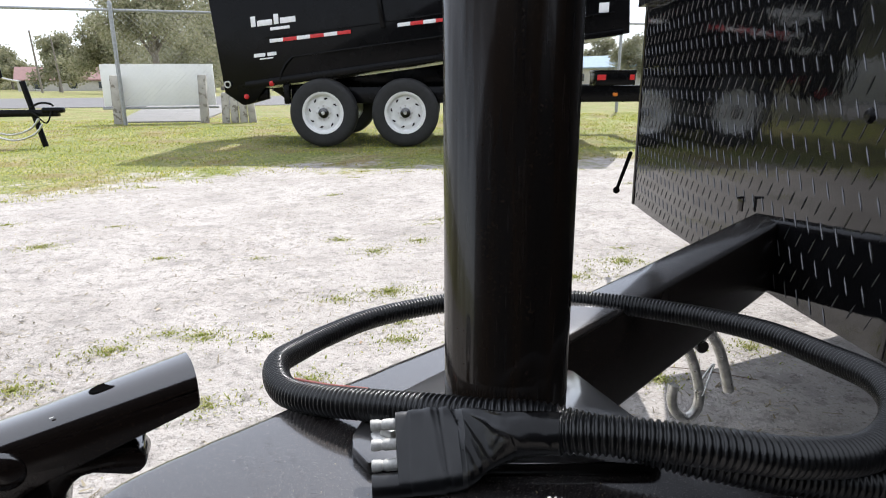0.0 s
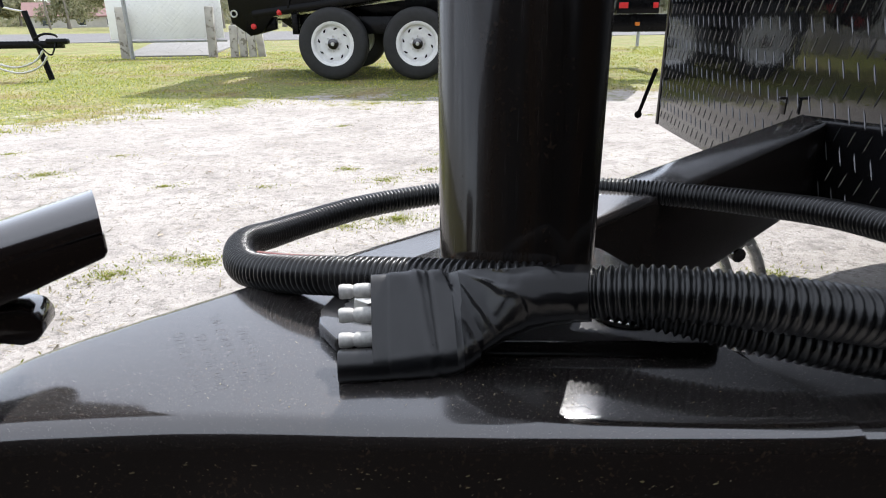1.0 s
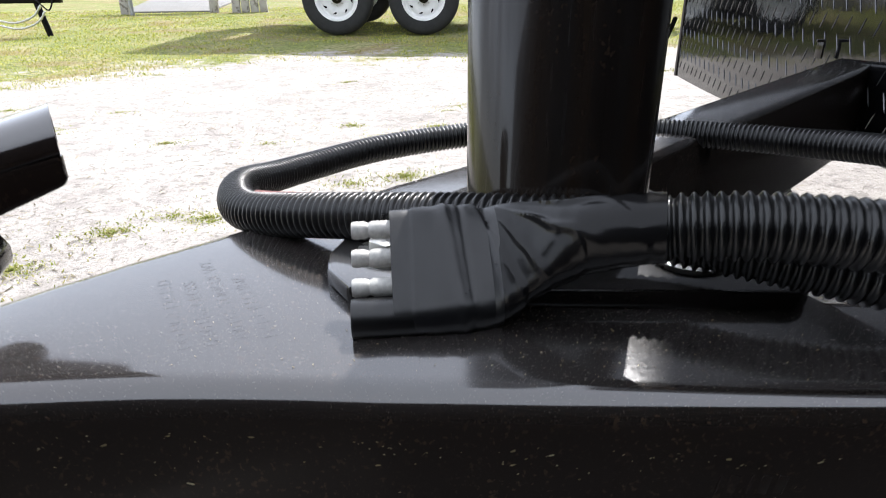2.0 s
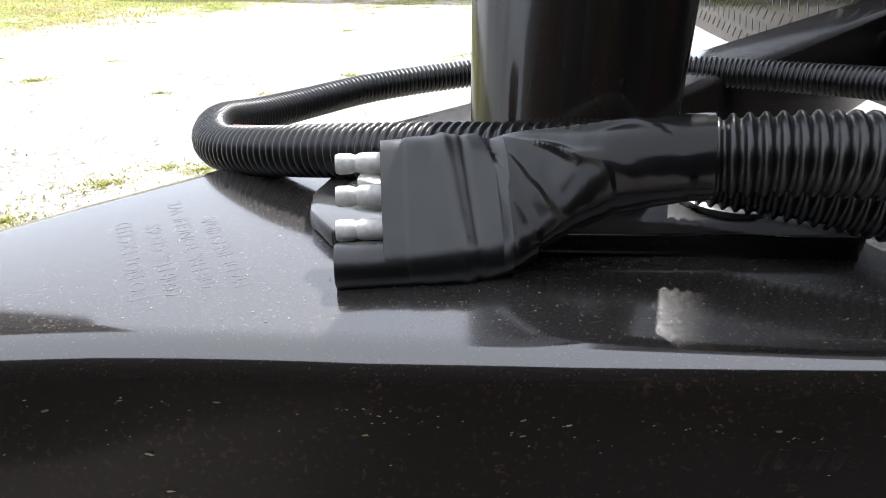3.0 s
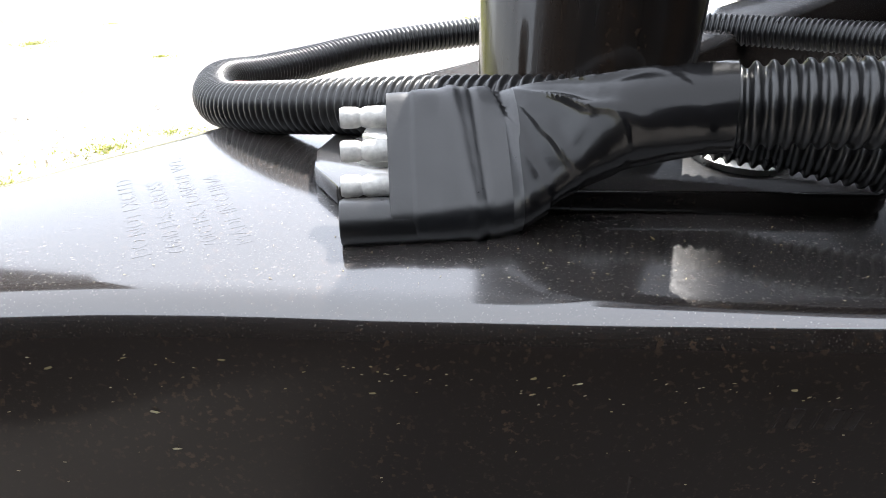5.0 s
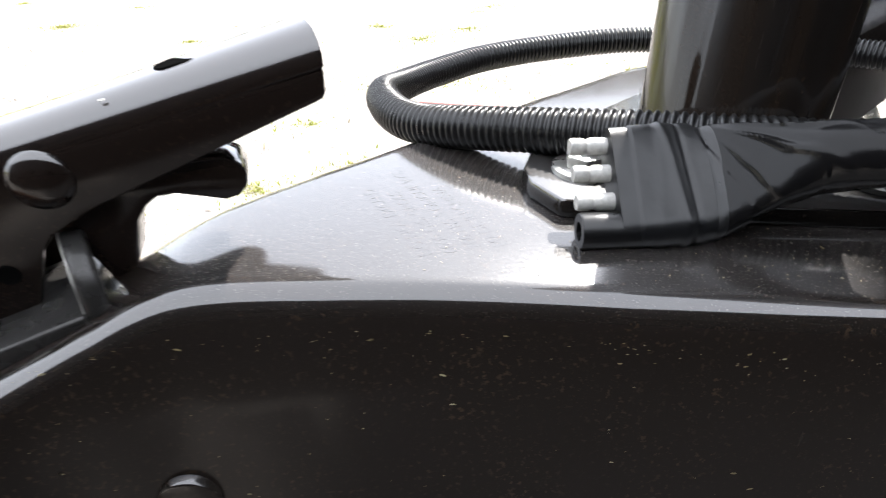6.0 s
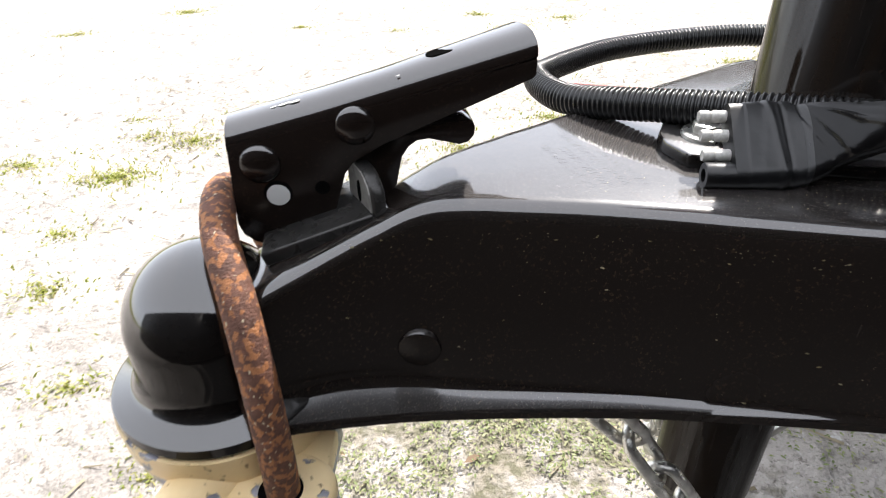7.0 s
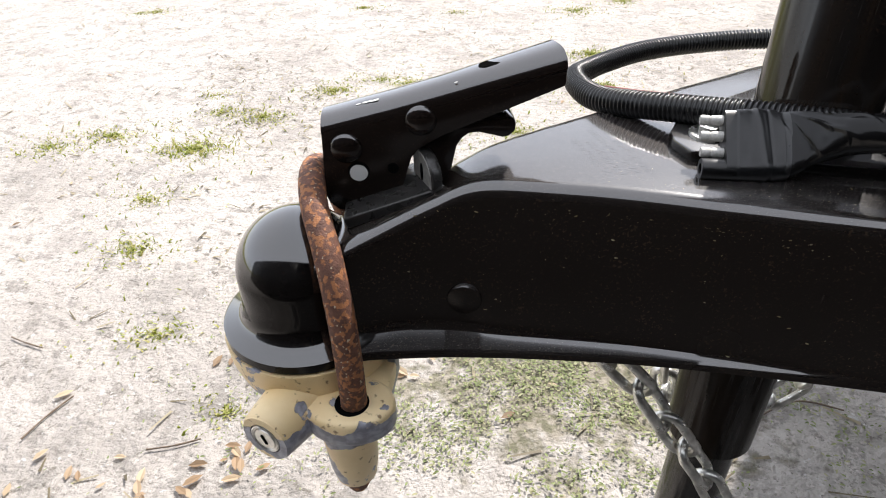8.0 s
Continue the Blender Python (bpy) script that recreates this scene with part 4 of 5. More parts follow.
wall_way = Vector((0.989, -0.149, 0))
for k, (s, w) in enumerate(((0.0, 0.0007), (0.0038, 0.0026), (0.0085, 0.0007), (0.0122, 0.0026), (0.0165, 0.0026))):
    p = Vector((0.2578, -0.0828, 0.4698)) + wall_way * s
    part("stamped_mark", box((w, 0.0002, 0.0062), Matrix.Translation(p) @ Matrix.Rotation(radians(-8.6), 4, "Z") @ Matrix.Rotation(radians(8), 4, "Y"), 0.0002), M["paint"], coupler, "faint stamped characters shown as plain bars")

frng = random.Random(12)


def wall_y(x, z=0.48):
    for a, b in zip(STATIONS, STATIONS[1:]):
        if a[0] <= x <= b[0]:
            f = (x - a[0]) / (b[0] - a[0])
            up = min(max((z - 0.399) / 0.0835, 0.0), 1.0)
            return a[1] + (b[1] - a[1]) * f + up * (a[7] + (b[7] - a[7]) * f)
    return STATIONS[-1][1]


flecks = bmesh.new()


def fleck(p, u, v, n, size):
    ring = []
    for k in range(6):
        a = 2 * math.pi * k / 6
        r = size * frng.uniform(0.6, 1.2)
        ring.append(flecks.verts.new(p + u * (1.6 * r * math.cos(a)) + v * (0.55 * r * math.sin(a)) + n * 0.00025))
    flecks.faces.new(ring)


for _ in range(210):
    x = frng.uniform(-0.02, 0.29)
    t = abs(frng.gauss(0, 1))
    z = H - 0.013 - (0.004 * t if frng.random() < 0.45 else frng.uniform(0, 0.09))
    a = frng.uniform(-0.4, 0.4)
    fleck(Vector((x, wall_y(x, z), z)), Vector((math.cos(a), 0, math.sin(a))), Vector((-math.sin(a), 0, math.cos(a))), Vector((0, -1, 0)), frng.uniform(0.00012, 0.00032) * (3.0 if frng.random() < 0.14 else 1))
for _ in range(120):
    x = frng.uniform(0.11, 0.30)
    y = wall_y(x) + 0.013 + abs(frng.gauss(0, 0.03))
    a = frng.uniform(0, 6.28)
    fleck(Vector((x, y, H)), Vector((math.cos(a), math.sin(a), 0)), Vector((-math.sin(a), math.cos(a), 0)), Vector((0, 0, 1)), frng.uniform(0.00012, 0.00032) * (2.4 if frng.random() < 0.06 else 1))
tagged(part("pollen_grit", flecks, M["fleck"], coupler, "dry yellowish pollen and grit flecks"), kind="stuff")

for s, w, r in ((-0.0315, 0.010, 0.0030), (-0.0265, 0.009, 0.0026), (-0.0370, 0.0095, 0.0013), (-0.0215, 0.012, 0.0008), (0.0215, 0.004, 0.0009)):
    lo = -0.0065 + 0.0333 * (s + 0.0598) / 0.1443 + 0.0094
    chip = prism([(r * frng.uniform(0.7, 1.5) * math.cos(a), 0.6 * r * frng.uniform(0.6, 1.2) * math.sin(a)) for a in (2 * math.pi * k / 11 for k in range(11))], 0.0003, lever_frame @ Matrix(((0.975, 0, -0.225, s), (0.225, 0, 0.975, lo - 0.0001), (0, -1, 0, w), (0, 0, 0, 1))))
    part("paint_chip", chip, M["chip"], lever, "pale chip in the paint")

# ---------------------------------------------------------------- enclosed trailer behind the tongue
nose = thing("enclosed_trailer", "black enclosed V-nose trailer with tread plate stone guard", "trailer", (2.0, 0.6, 0.35))
GA, GB = Vector((0.949, 1.338, 0)), Vector((0.716, 0.275, 0))
GD = (GB - GA).normalized()
AX = Vector((math.cos(radians(14.8)), math.sin(radians(14.8)), 0))  # the trailer's length


def mirrored(p):
    """The same place on the other side of the trailer's middle."""
    o = Vector((-0.014, -0.0396, 0))
    w = p - o
    return o + AX * (2 * w.dot(AX)) - w


wing = [GA + GD * (1.088 * k / 40) for k in range(41)]
far_side = wing + [GB + GD * 0.03 + Vector((-0.001, 0, 0)), GB + GD * 0.06 + Vector((0.002, 0, 0))]
near_side = [mirrored(p) for p in reversed(far_side)]
front_line = even(spline(far_side + near_side, 4), 0.02)


def guard_low(p):
    """The guard's lower edge, which rises toward the nose."""
    return 0.347 + 0.052 * max(0.0, (1.338 - max(p.y, 0.2)) / 1.11) ** 1.6


def skin(line, low, high, depth, bm=None):
    one = bmesh.new()
    rows = []
    for i, p in enumerate(line):
        a, b = line[max(i - 1, 0)], line[min(i + 1, len(line) - 1)]
        t = (b - a).normalized()
        n = Vector((-t.y, t.x, 0)) * -depth
        if n.dot(AX) < 0:
            n = -n
        lo = low(p) if callable(low) else low
        rows.append([one.verts.new(q) for q in (Vector((p.x, p.y, lo)), Vector((p.x, p.y, high)), Vector((p.x + n.x, p.y + n.y, high)), Vector((p.x + n.x, p.y + n.y, lo)))])
    for a, b in zip(rows, rows[1:]):
        for k in range(4):
            one.faces.new((a[k], a[(k + 1) % 4], b[(k + 1) % 4], b[k]))
    one.faces.new(rows[0])
    one.faces.new(rows[-1])
    return merge(bm, one)


guard = part("stone_guard", skin(front_line, guard_low, 0.862, 0.003), M["guard"], nose, "glossy black diamond tread plate")
lug_bm = bmesh.new()
GN = Vector((GD.y, -GD.x, 0))
if GN.x > 0:
    GN = -GN
for row in range(21):
    z = 0.352 + 0.0252 * row
    lean = 1 if row % 2 else -1
    for k in range(34):
        p = GA + GD * (0.010 + 0.0345 * k + (0.0172 if row % 2 else 0))
        if (p - GA).length > 1.13 or z < guard_low(p) + 0.012 or z > 0.85:
            continue
        c = Vector((p.x, p.y, z))
        d = (GD * 0.55 + Vector((0, 0, lean))).normalized()
        e = d.cross(GN)
        ring = [lug_bm.verts.new(c + d * u + e * v + GN * 0.0003) for u, v in ((-0.0130, 0), (-0.006, 0.0009), (0.006, 0.0009), (0.0130, 0), (0.006, -0.0009), (-0.006, -0.0009))]
        top = [lug_bm.verts.new(c + d * u + GN * 0.0013) for u in (-0.007, 0.007)]
        for f in ((0, 1, 6), (1, 2, 7, 6), (2, 3, 7), (3, 4, 7), (4, 5, 6, 7), (5, 0, 6)):
            lug_bm.faces.new([(ring + top)[i] for i in f])
part("tread_pattern", lug_bm, M["lug"], guard, "raised diamond lugs")
# upper wall, out of view, set forward and tall to shade the coupler
part("front_wall", skin([p - AX * 0.032 for p in front_line], 0.866, 2.56, 0.04), M["trailer"], nose)
part("edge_trim", skin([p - AX * 0.002 for p in front_line], 0.858, 0.878, 0.008), M["jack"], nose)
part("corner_trim", box((0.03, 0.012, 2.0), Matrix.Translation((GA.x + 0.012, GA.y + 0.004, 1.345)), 0.003), M["jack"], nose)
sidewall = bmesh.new()
SIDE_IN = Vector((AX.y, -AX.x, 0)) * 0.11
for p in (GA + SIDE_IN, mirrored(GA) - SIDE_IN):
    q = p + AX * 0.05
    box((4.8, 0.04, 2.17), Matrix.Translation(q + AX * 2.4 + Vector((0, 0, 1.46))) @ Matrix.Rotation(radians(14.8), 4, "Z"), 0.004, sidewall)
part("side_walls", sidewall, M["trailer"], nose)
mid = (GA + mirrored(GA)) / 2
part("roof", box((4.9, (GA - mirrored(GA)).length - 0.2, 0.05), Matrix.Translation(mid + AX * 2.35 + Vector((0, 0, 2.57))) @ Matrix.Rotation(radians(14.8), 4, "Z"), 0.01), M["trailer"], nose)
part("floor", box((4.8, (GA - mirrored(GA)).length - 0.3, 0.08), Matrix.Translation(mid + AX * 2.4 + Vector((0, 0, 0.43))) @ Matrix.Rotation(radians(14.8), 4, "Z"), 0.01), M["trailer"], nose)
for s in (-0.72, 0.72):
    for k in (2.1, 2.95):
        c = mid + AX * k + Vector((-AX.y, AX.x, 0)) * s + Vector((0, 0, 0.35))
        part("wheel", rod(c - Vector((-AX.y, AX.x, 0)) * 0.1, c + Vector((-AX.y, AX.x, 0)) * 0.1, 0.345, steps=36, bev=0.02), M["tyre"], nose)
for p in (Vector((0.7265, 0.3255, 0.6477)), Vector((0.836, 0.8241, 0.6457))):
    part("screw_head", lathe([(0, 0.004), (0.006, 0.0032), (0.009, 0.0)], aim(p, p + GN), 16), M["trailer"], nose)

tab = box((0.003, 0.014, 0.024), Matrix.Translation((0.777, 0.607, 0.494)), 0.001)
box((0.012, 0.003, 0.004), Matrix.Translation((0.772, 0.602, 0.505)), 0.001, tab)
part("latch_tab", tab, M["jack"], nose)
solo("prop_rod", merge(rod((1.006, 1.50, 0.470), (1.150, 1.90, 0.288), 0.006), lathe([(0.0005, -0.014), (0.010, -0.009), (0.013, 0.0), (0.010, 0.009), (0.0005, 0.014)], Matrix.Translation((1.154, 1.912, 0.283)), 16)), M["dark"], "thin black steel rod with a ball end", "rod")

# ---------------------------------------------------------------- safety chains and hooks
LINK_R, LINK_L, LINK_W = 0.0041, 0.0255, 0.0108


def link_mesh():
    pts = []
    for k in range(24):
        a = 2 * math.pi * k / 24
        pts.append(Vector((LINK_W * math.cos(a), 0, LINK_W * math.sin(a) + math.copysign(LINK_L - LINK_W, math.sin(a)) * min(1, abs(math.sin(a)) * 4))))
    return finish("link", tube(pts, LINK_R, 10, closed=True), M["steel"])


link_data = link_mesh()


def chain(name, label, points):
    ob = thing(name, label, "chain", points[0])
    for i, p in enumerate(even(spline(points, 16), 2 * LINK_L - 2.4 * LINK_R)[:-1]):
        path = even(spline(points, 16), 2 * LINK_L - 2.4 * LINK_R)
        q = path[i + 1]
        piece = new("link", link_data)
        piece.parent = ob
        turn = (q - p).to_track_quat("Z", "Y").to_matrix().to_4x4() @ Matrix.Rotation(radians(90 * (i % 2) + 20), 4, "Z")
        piece.matrix_basis = Matrix.Translation((p + q) / 2 - ob.location) @ turn
    return ob


chain("safety_chain", "zinc-plated steel safety chain hanging under the coupler", [(0.113, -0.020, 0.368), (0.126, -0.020, 0.345), (0.140, -0.020, 0.322), (0.168, -0.020, 0.293), (0.189, -0.020, 0.258), (0.224, -0.021, 0.207), (0.247, -0.022, 0.168), (0.262, -0.040, 0.085), (0.275, -0.052, 0.012), (0.33, -0.05, 0.008)])
chain("safety_chain", "zinc-plated steel safety chain slung behind the jack", [(0.405, 0.135, 0.375), (0.390, 0.125, 0.240), (0.368, 0.12, 0.196), (0.345, 0.12, 0.160), (0.310, 0.12, 0.125), (0.275, 0.12, 0.108), (0.240, 0.12, 0.122), (0.220, 0.10, 0.170), (0.205, 0.08, 0.260), (0.200, 0.07, 0.372)])
hook = thing("safety_hook", "bent zinc steel safety hook hanging from the rail", "hook", (0.52, 0.27, 0.38))
part("hook_rod", tube(even(spline([(0.5474, 0.3599, 0.4120), (0.5532, 0.3599, 0.3819), (0.5706, 0.3599, 0.3460), (0.5822, 0.3599, 0.3065), (0.5804, 0.3599, 0.2822), (0.5671, 0.3599, 0.2718), (0.5520, 0.3599, 0.2834), (0.5451, 0.3599, 0.3019), (0.5468, 0.3599, 0.3205)], 12), 0.004), 0.0064, 14), M["steel"], hook)
part("hook_rod", tube(even(spline([(0.5775, 0.3715, 0.3633), (0.5833, 0.3715, 0.3761), (0.5903, 0.3715, 0.3830), (0.5984, 0.3715, 0.3784), (0.6112, 0.3715, 0.3564), (0.6227, 0.3715, 0.3251), (0.6309, 0.3715, 0.2984)], 12), 0.004), 0.0068, 14), M["steel"], hook)
part("spring_latch", tube(even(spline([(0.5741, 0.3553, 0.3089), (0.5857, 0.3599, 0.3274), (0.6019, 0.3669, 0.3413)], 8), 0.004), 0.0014, 8), M["steel"], hook)
part("spring_latch", tube(even(spline([(0.5822, 0.3530, 0.3054), (0.5915, 0.3599, 0.3193), (0.6042, 0.3680, 0.3413)], 8), 0.004), 0.0014, 8), M["steel"], hook)
part("hook_bolt", rod((0.578, 0.355, 0.370), (0.578, 0.395, 0.370), 0.008, steps=16, bev=0.001), M["jack"], hook)

# ---------------------------------------------------------------- dump trailer
U = Vector((0.98818, -0.15329, 0))
V = Vector((0.15329, 0.98818, 0))
W1 = Vector((-0.0793, 6.4947, 0))
side_frame = Matrix(((U.x, 0, V.x, W1.x), (U.y, 0, V.y, W1.y), (0, 1, 0, 0), (0, 0, 0, 1)))  # along, up, away
dump = thing("dump_trailer", "black tandem-axle dump trailer with slightly raised bed and white rims", "trailer", (0.5, 6.5, 0))


def bed_low(s):
    return 0.699 + 0.128 * s


def bed_panel(outline, depth, thick, bev=0.006):
    return prism(outline, thick, side_frame @ Matrix.Translation((0, 0, depth)), bev)


wall_outline = [(-1.13, 1.78), (-1.022, 0.567), (-0.84, 0.44), (-0.72, 0.47), (-0.60, 0.625), (3.168, 1.135), (3.10, 2.28)]
part("bed_side", bed_panel(wall_outline, 0.06, 0.05), M["trailer"], dump)
part("bed_side", bed_panel(wall_outline, 1.95, 0.05), M["trailer"], dump)
part("bed_floor", bed_panel([(-0.84, 0.60), (3.16, 1.14), (3.16, 1.20), (-0.84, 0.66)], 0.115, 1.83), M["trailer"], dump)
part("bed_front", bed_panel([(3.06, 2.27), (3.125, 1.15), (3.165, 1.15), (3.10, 2.28)], 0.115, 1.83), M["trailer"], dump)
part("tailgate", bed_panel([(-1.13, 1.75), (-1.03, 0.58), (-0.985, 0.58), (-1.085, 1.75)], 0.115, 1.83), M["trailer"], dump)


def strip(s0, s1, z0, z1, height, proud, thick, material, name, label=""):
    m = [(s0, z0), (s1, z1), (s1, z1 + height), (s0, z0 + height)]
    return part(name, prism(m, thick, side_frame @ Matrix.Translation((0, 0, 0.06 - proud)), 0.002), material, dump, label)


strip(-0.56, 0.60, 1.108, 1.240, 0.012, 0.020, 0.02, M["trailer"], "bed_rib")
strip(0.66, 3.0, 1.255, 1.54, 0.012, 0.020, 0.02, M["trailer"], "bed_rib")
strip(-0.29, 3.0, 0.918, 1.330, 0.014, 0.024, 0.025, M["trailer"], "bed_rib")
strip(-0.80, 3.1, 0.618, 1.118, 0.06, 0.018, 0.02, M["trailer"], "bed_rail")
part("bed_rib", bed_panel([(-0.425, 0.70), (-0.41, 0.76), (-0.36, 0.85), (-0.29, 0.918), (-0.28, 0.932), (-0.30, 0.930), (-0.372, 0.86), (-0.425, 0.77), (-0.44, 0.70)], 0.036, 0.025, 0.002), M["trailer"], dump)
for s in (0.63, 1.75, 2.7):
    part("bed_stake", bed_panel([(s, bed_low(s) + 0.42), (s + 0.05, bed_low(s) + 0.42), (s - 0.04, bed_low(s) + 1.1), (s - 0.09, bed_low(s) + 1.1)], 0.02, 0.045), M["trailer"], dump)
# red and white safety tape
for k in range(6):
    a = -0.511 + 0.1393 * k
    strip(a, a + 0.138, 1.061 + 0.104 * (a + 0.511), 1.061 + 0.104 * (a + 0.649), 0.036, 0.022, 0.002, M["white"] if k % 2 == 0 else M["red"], "reflector", "white reflective tape" if k % 2 == 0 else "red reflective tape")
for k in range(4):
    a = 0.801 + 0.13 * k
    strip(a, a + 0.129, 1.208 + 0.104 * (a - 0.801), 1.208 + 0.104 * (a - 0.672), 0.036, 0.022, 0.002, M["white"] if k % 2 == 0 else M["red"], "reflector", "white reflective tape" if k % 2 == 0 else "red reflective tape")


def bar(s0, s1, z, h, slant=0.11, name="decal"):
    strip(s0, s1, z, z + slant * (s1 - s0), h, 0.004, 0.003, M["white"], name, "white vinyl lettering shown as plain bars")


bar(-0.695, -0.645, 1.215, 0.10)
bar(-0.63, -0.475, 1.222, 0.055)
bar(-0.46, -0.41, 1.242, 0.098)
bar(-0.395, -0.235, 1.250, 0.055)
bar(-0.50, -0.30, 1.182, 0.03)
bar(-0.69, -0.57, 0.918, 0.035)
bar(-0.55, -0.455, 0.933, 0.035)
bar(-0.63, -0.49, 0.897, 0.012)
part("sticker", bed_panel([(2.84, 1.33), (2.94, 1.335), (2.94, 1.43), (2.84, 1.425)], 0.05, 0.004, 0.001), M["white"], dump)
part("chassis", box((3.95, 0.17, 0.06), side_frame @ Matrix.Translation((1.62, 0.532, 0.22)), 0.006), M["trailer"], dump)
part("chassis", box((3.95, 0.17, 0.06), side_frame @ Matrix.Translation((1.62, 0.532, 1.80)), 0.006), M["trailer"], dump)
part("tongue", prism([(3.59, 0.45), (5.0, 0.45), (5.0, 0.6), (3.59, 0.617)], 0.1, side_frame @ Matrix.Translation((0, 0, 0.9)), 0.005), M["trailer"], dump)
part("cross_beam", box((0.1, 0.16, 1.6), side_frame @ Matrix.Translation((-0.28, 0.53, 1.0)), 0.006), M["trailer"], dump)
part("cross_beam", box((0.1, 0.16, 1.6), side_frame @ Matrix.Translation((3.5, 0.53, 1.0)), 0.006), M["trailer"], dump)
# dark plate added to keep the gap between bed and chassis dark
part("underbed_filler", prism([(-0.5, 0.60), (1.55, 0.60), (1.55, 0.885), (-0.5, 0.628)], 0.08, side_frame @ Matrix.Translation((0, 0, 0.5)), 0.005), M["trailer"], dump)
part("hoist_box", box((0.9, 0.3, 0.8), side_frame @ Matrix.Translation((1.9, 0.70, 1.0)), 0.01), M["trailer"], dump)
part("battery_box", box((0.42, 0.14, 0.3), side_frame @ Matrix.Translation((3.08, 0.69, 0.30)), 0.01), M["trailer"], dump)
part("battery_lid", box((0.43, 0.03, 0.31), side_frame @ Matrix.Translation((3.08, 0.76, 0.30)), 0.006), M["trailer"], dump)
for s, w in ((2.93, 0.09), (3.25, 0.05)):
    part("red_panel", box((w, 0.055, 0.006), side_frame @ Matrix.Translation((s, 0.70, 0.148)), 0.002), M["red"], dump, "red panel on the box")
for s, z, r, name in ((-0.527, 0.664, 0.03, "side_lamp"), (-0.80, 0.53, 0.028, "tail_lamp")):
    c = side_frame @ Vector((s, z, 0.058))
    part(name, lathe([(0, 0.022), (r * 0.7, 0.018), (r, 0.008), (r, 0)], aim(c, c - V), 20), M["red"], dump, "red lamp lens")
c = side_frame @ Vector((3.091, 0.524, 0.188))
part("marker_lamp", box((0.05, 0.035, 0.02), side_frame @ Matrix.Translation((3.091, 0.524, 0.182)), 0.005), M["amber"], dump, "amber marker lens")
part("hinge_ring", tube(even(spline([side_frame @ Vector((-0.985 + 0.03 * math.cos(a), 0.652 + 0.03 * math.sin(a), 0.05)) for a in (2 * math.pi * k / 12 for k in range(12))], 4, True), 0.006), 0.008, 8, closed=True), M["steel"], dump)
part("mud_bracket", bed_panel([(-0.84, 0.44), (-0.60, 0.50), (-0.60, 0.62), (-0.98, 0.60)], 0.15, 0.10), M["trailer"], dump)
part("wheel_guard", bed_panel([(-0.42, 0.45), (-0.36, 0.45), (-0.36, 0.70), (-0.42, 0.70)], 0.1, 0.12), M["trailer"], dump)

# wheels: tyre, rim with slots, hub
TYRE = [(0.205, -0.105), (0.235, -0.112), (0.300, -0.116), (0.332, -0.108), (0.346, -0.092), (0.352, -0.06), (0.354, 0.0), (0.352, 0.06), (0.346, 0.092), (0.332, 0.108), (0.300, 0.116), (0.235, 0.112), (0.205, 0.105)]
RIM = [(0.0, -0.060), (0.045, -0.060), (0.060, -0.052), (0.090, -0.050), (0.115, -0.058), (0.150, -0.062), (0.170, -0.052), (0.182, -0.060), (0.190, -0.098), (0.205, -0.108), (0.216, -0.110), (0.219, -0.104), (0.208, -0.09), (0.200, 0.1), (0.185, 0.1), (0.160, 0.0), (0, 0.0)]


def wheel(s, z, depth, side):
    c = side_frame @ Vector((s, z, depth))
    m = aim(c, c + V * side)  # z axis points inward, so the face is at -z
    hubless = new("wheel")
    hubless.parent = dump
    hubless.location = c - dump.location
    bpy.context.view_layer.update()
    part("tyre", lathe(TYRE, m, 64), M["tyre"], hubless, "black rubber tyre")
    part("rim", lathe(RIM, m, 56), M["rim"], hubless, "white painted steel rim")
    for k in range(8):
        a = 2 * math.pi * k / 8 + 0.2
        oval = [(0.020 * math.cos(b), (0.0100 if math.cos(b) < 0 else 0.0065) * math.sin(b)) for b in (2 * math.pi * j / 16 for j in range(16))]
        # flat black oval in place of a shaded opening
        part("rim_slot", prism(oval, 0.004, m @ Matrix.Rotation(a, 4, "Z") @ Matrix.Translation((0.148, 0, -0.0655)) @ Matrix.Rotation(radians(62), 4, "Z")), M["dark"], hubless)
    part("hub", lathe([(0, -0.105), (0.020, -0.105), (0.030, -0.098), (0.052, -0.085), (0.055, -0.058), (0.0, -0.058)], m, 28), M["jack"], hubless, "black hub cap")
    part("grease_cap", lathe([(0, -0.116), (0.014, -0.114), (0.019, -0.108), (0.020, -0.102), (0, -0.102)], m, 20), M["steel"], hubless, "bright grease cap")
    for k in range(8):
        a = 2 * math.pi * k / 8
        q = m @ Vector((0.072 * math.cos(a), 0.072 * math.sin(a), -0.05))
        part("lug_nut", rod(q, q - V * side * 0.02, 0.010, steps=6), M["steel"], hubless)
    return hubless


for s, z in ((0.0, 0.357), (0.861, 0.354)):
    wheel(s, z, 0.112, 1)
    wheel(s, z, 1.85, -1)
    a, b = side_frame @ Vector((s, z, 0.2)), side_frame @ Vector((s, z, 1.8))
    part("axle", rod(a, b, 0.045, steps=16), M["trailer"], dump)

# ---------------------------------------------------------------- tongue of another trailer, beside the fence
small = thing("parked_trailer_tongue", "black trailer tongue on its jack with looped chain", "trailer tongue", (-3.15, 7.24, 0))
part("tongue_bar", box((1.5, 0.08, 0.075), Matrix.Translation((-3.68, 7.25, 0.365)) @ Matrix.Rotation(radians(-3), 4, "Z"), 0.006), M["trailer"], small)
part("coupler_head", box((0.22, 0.09, 0.06), Matrix.Translation((-2.98, 7.21, 0.395)), 0.02), M["trailer"], small)
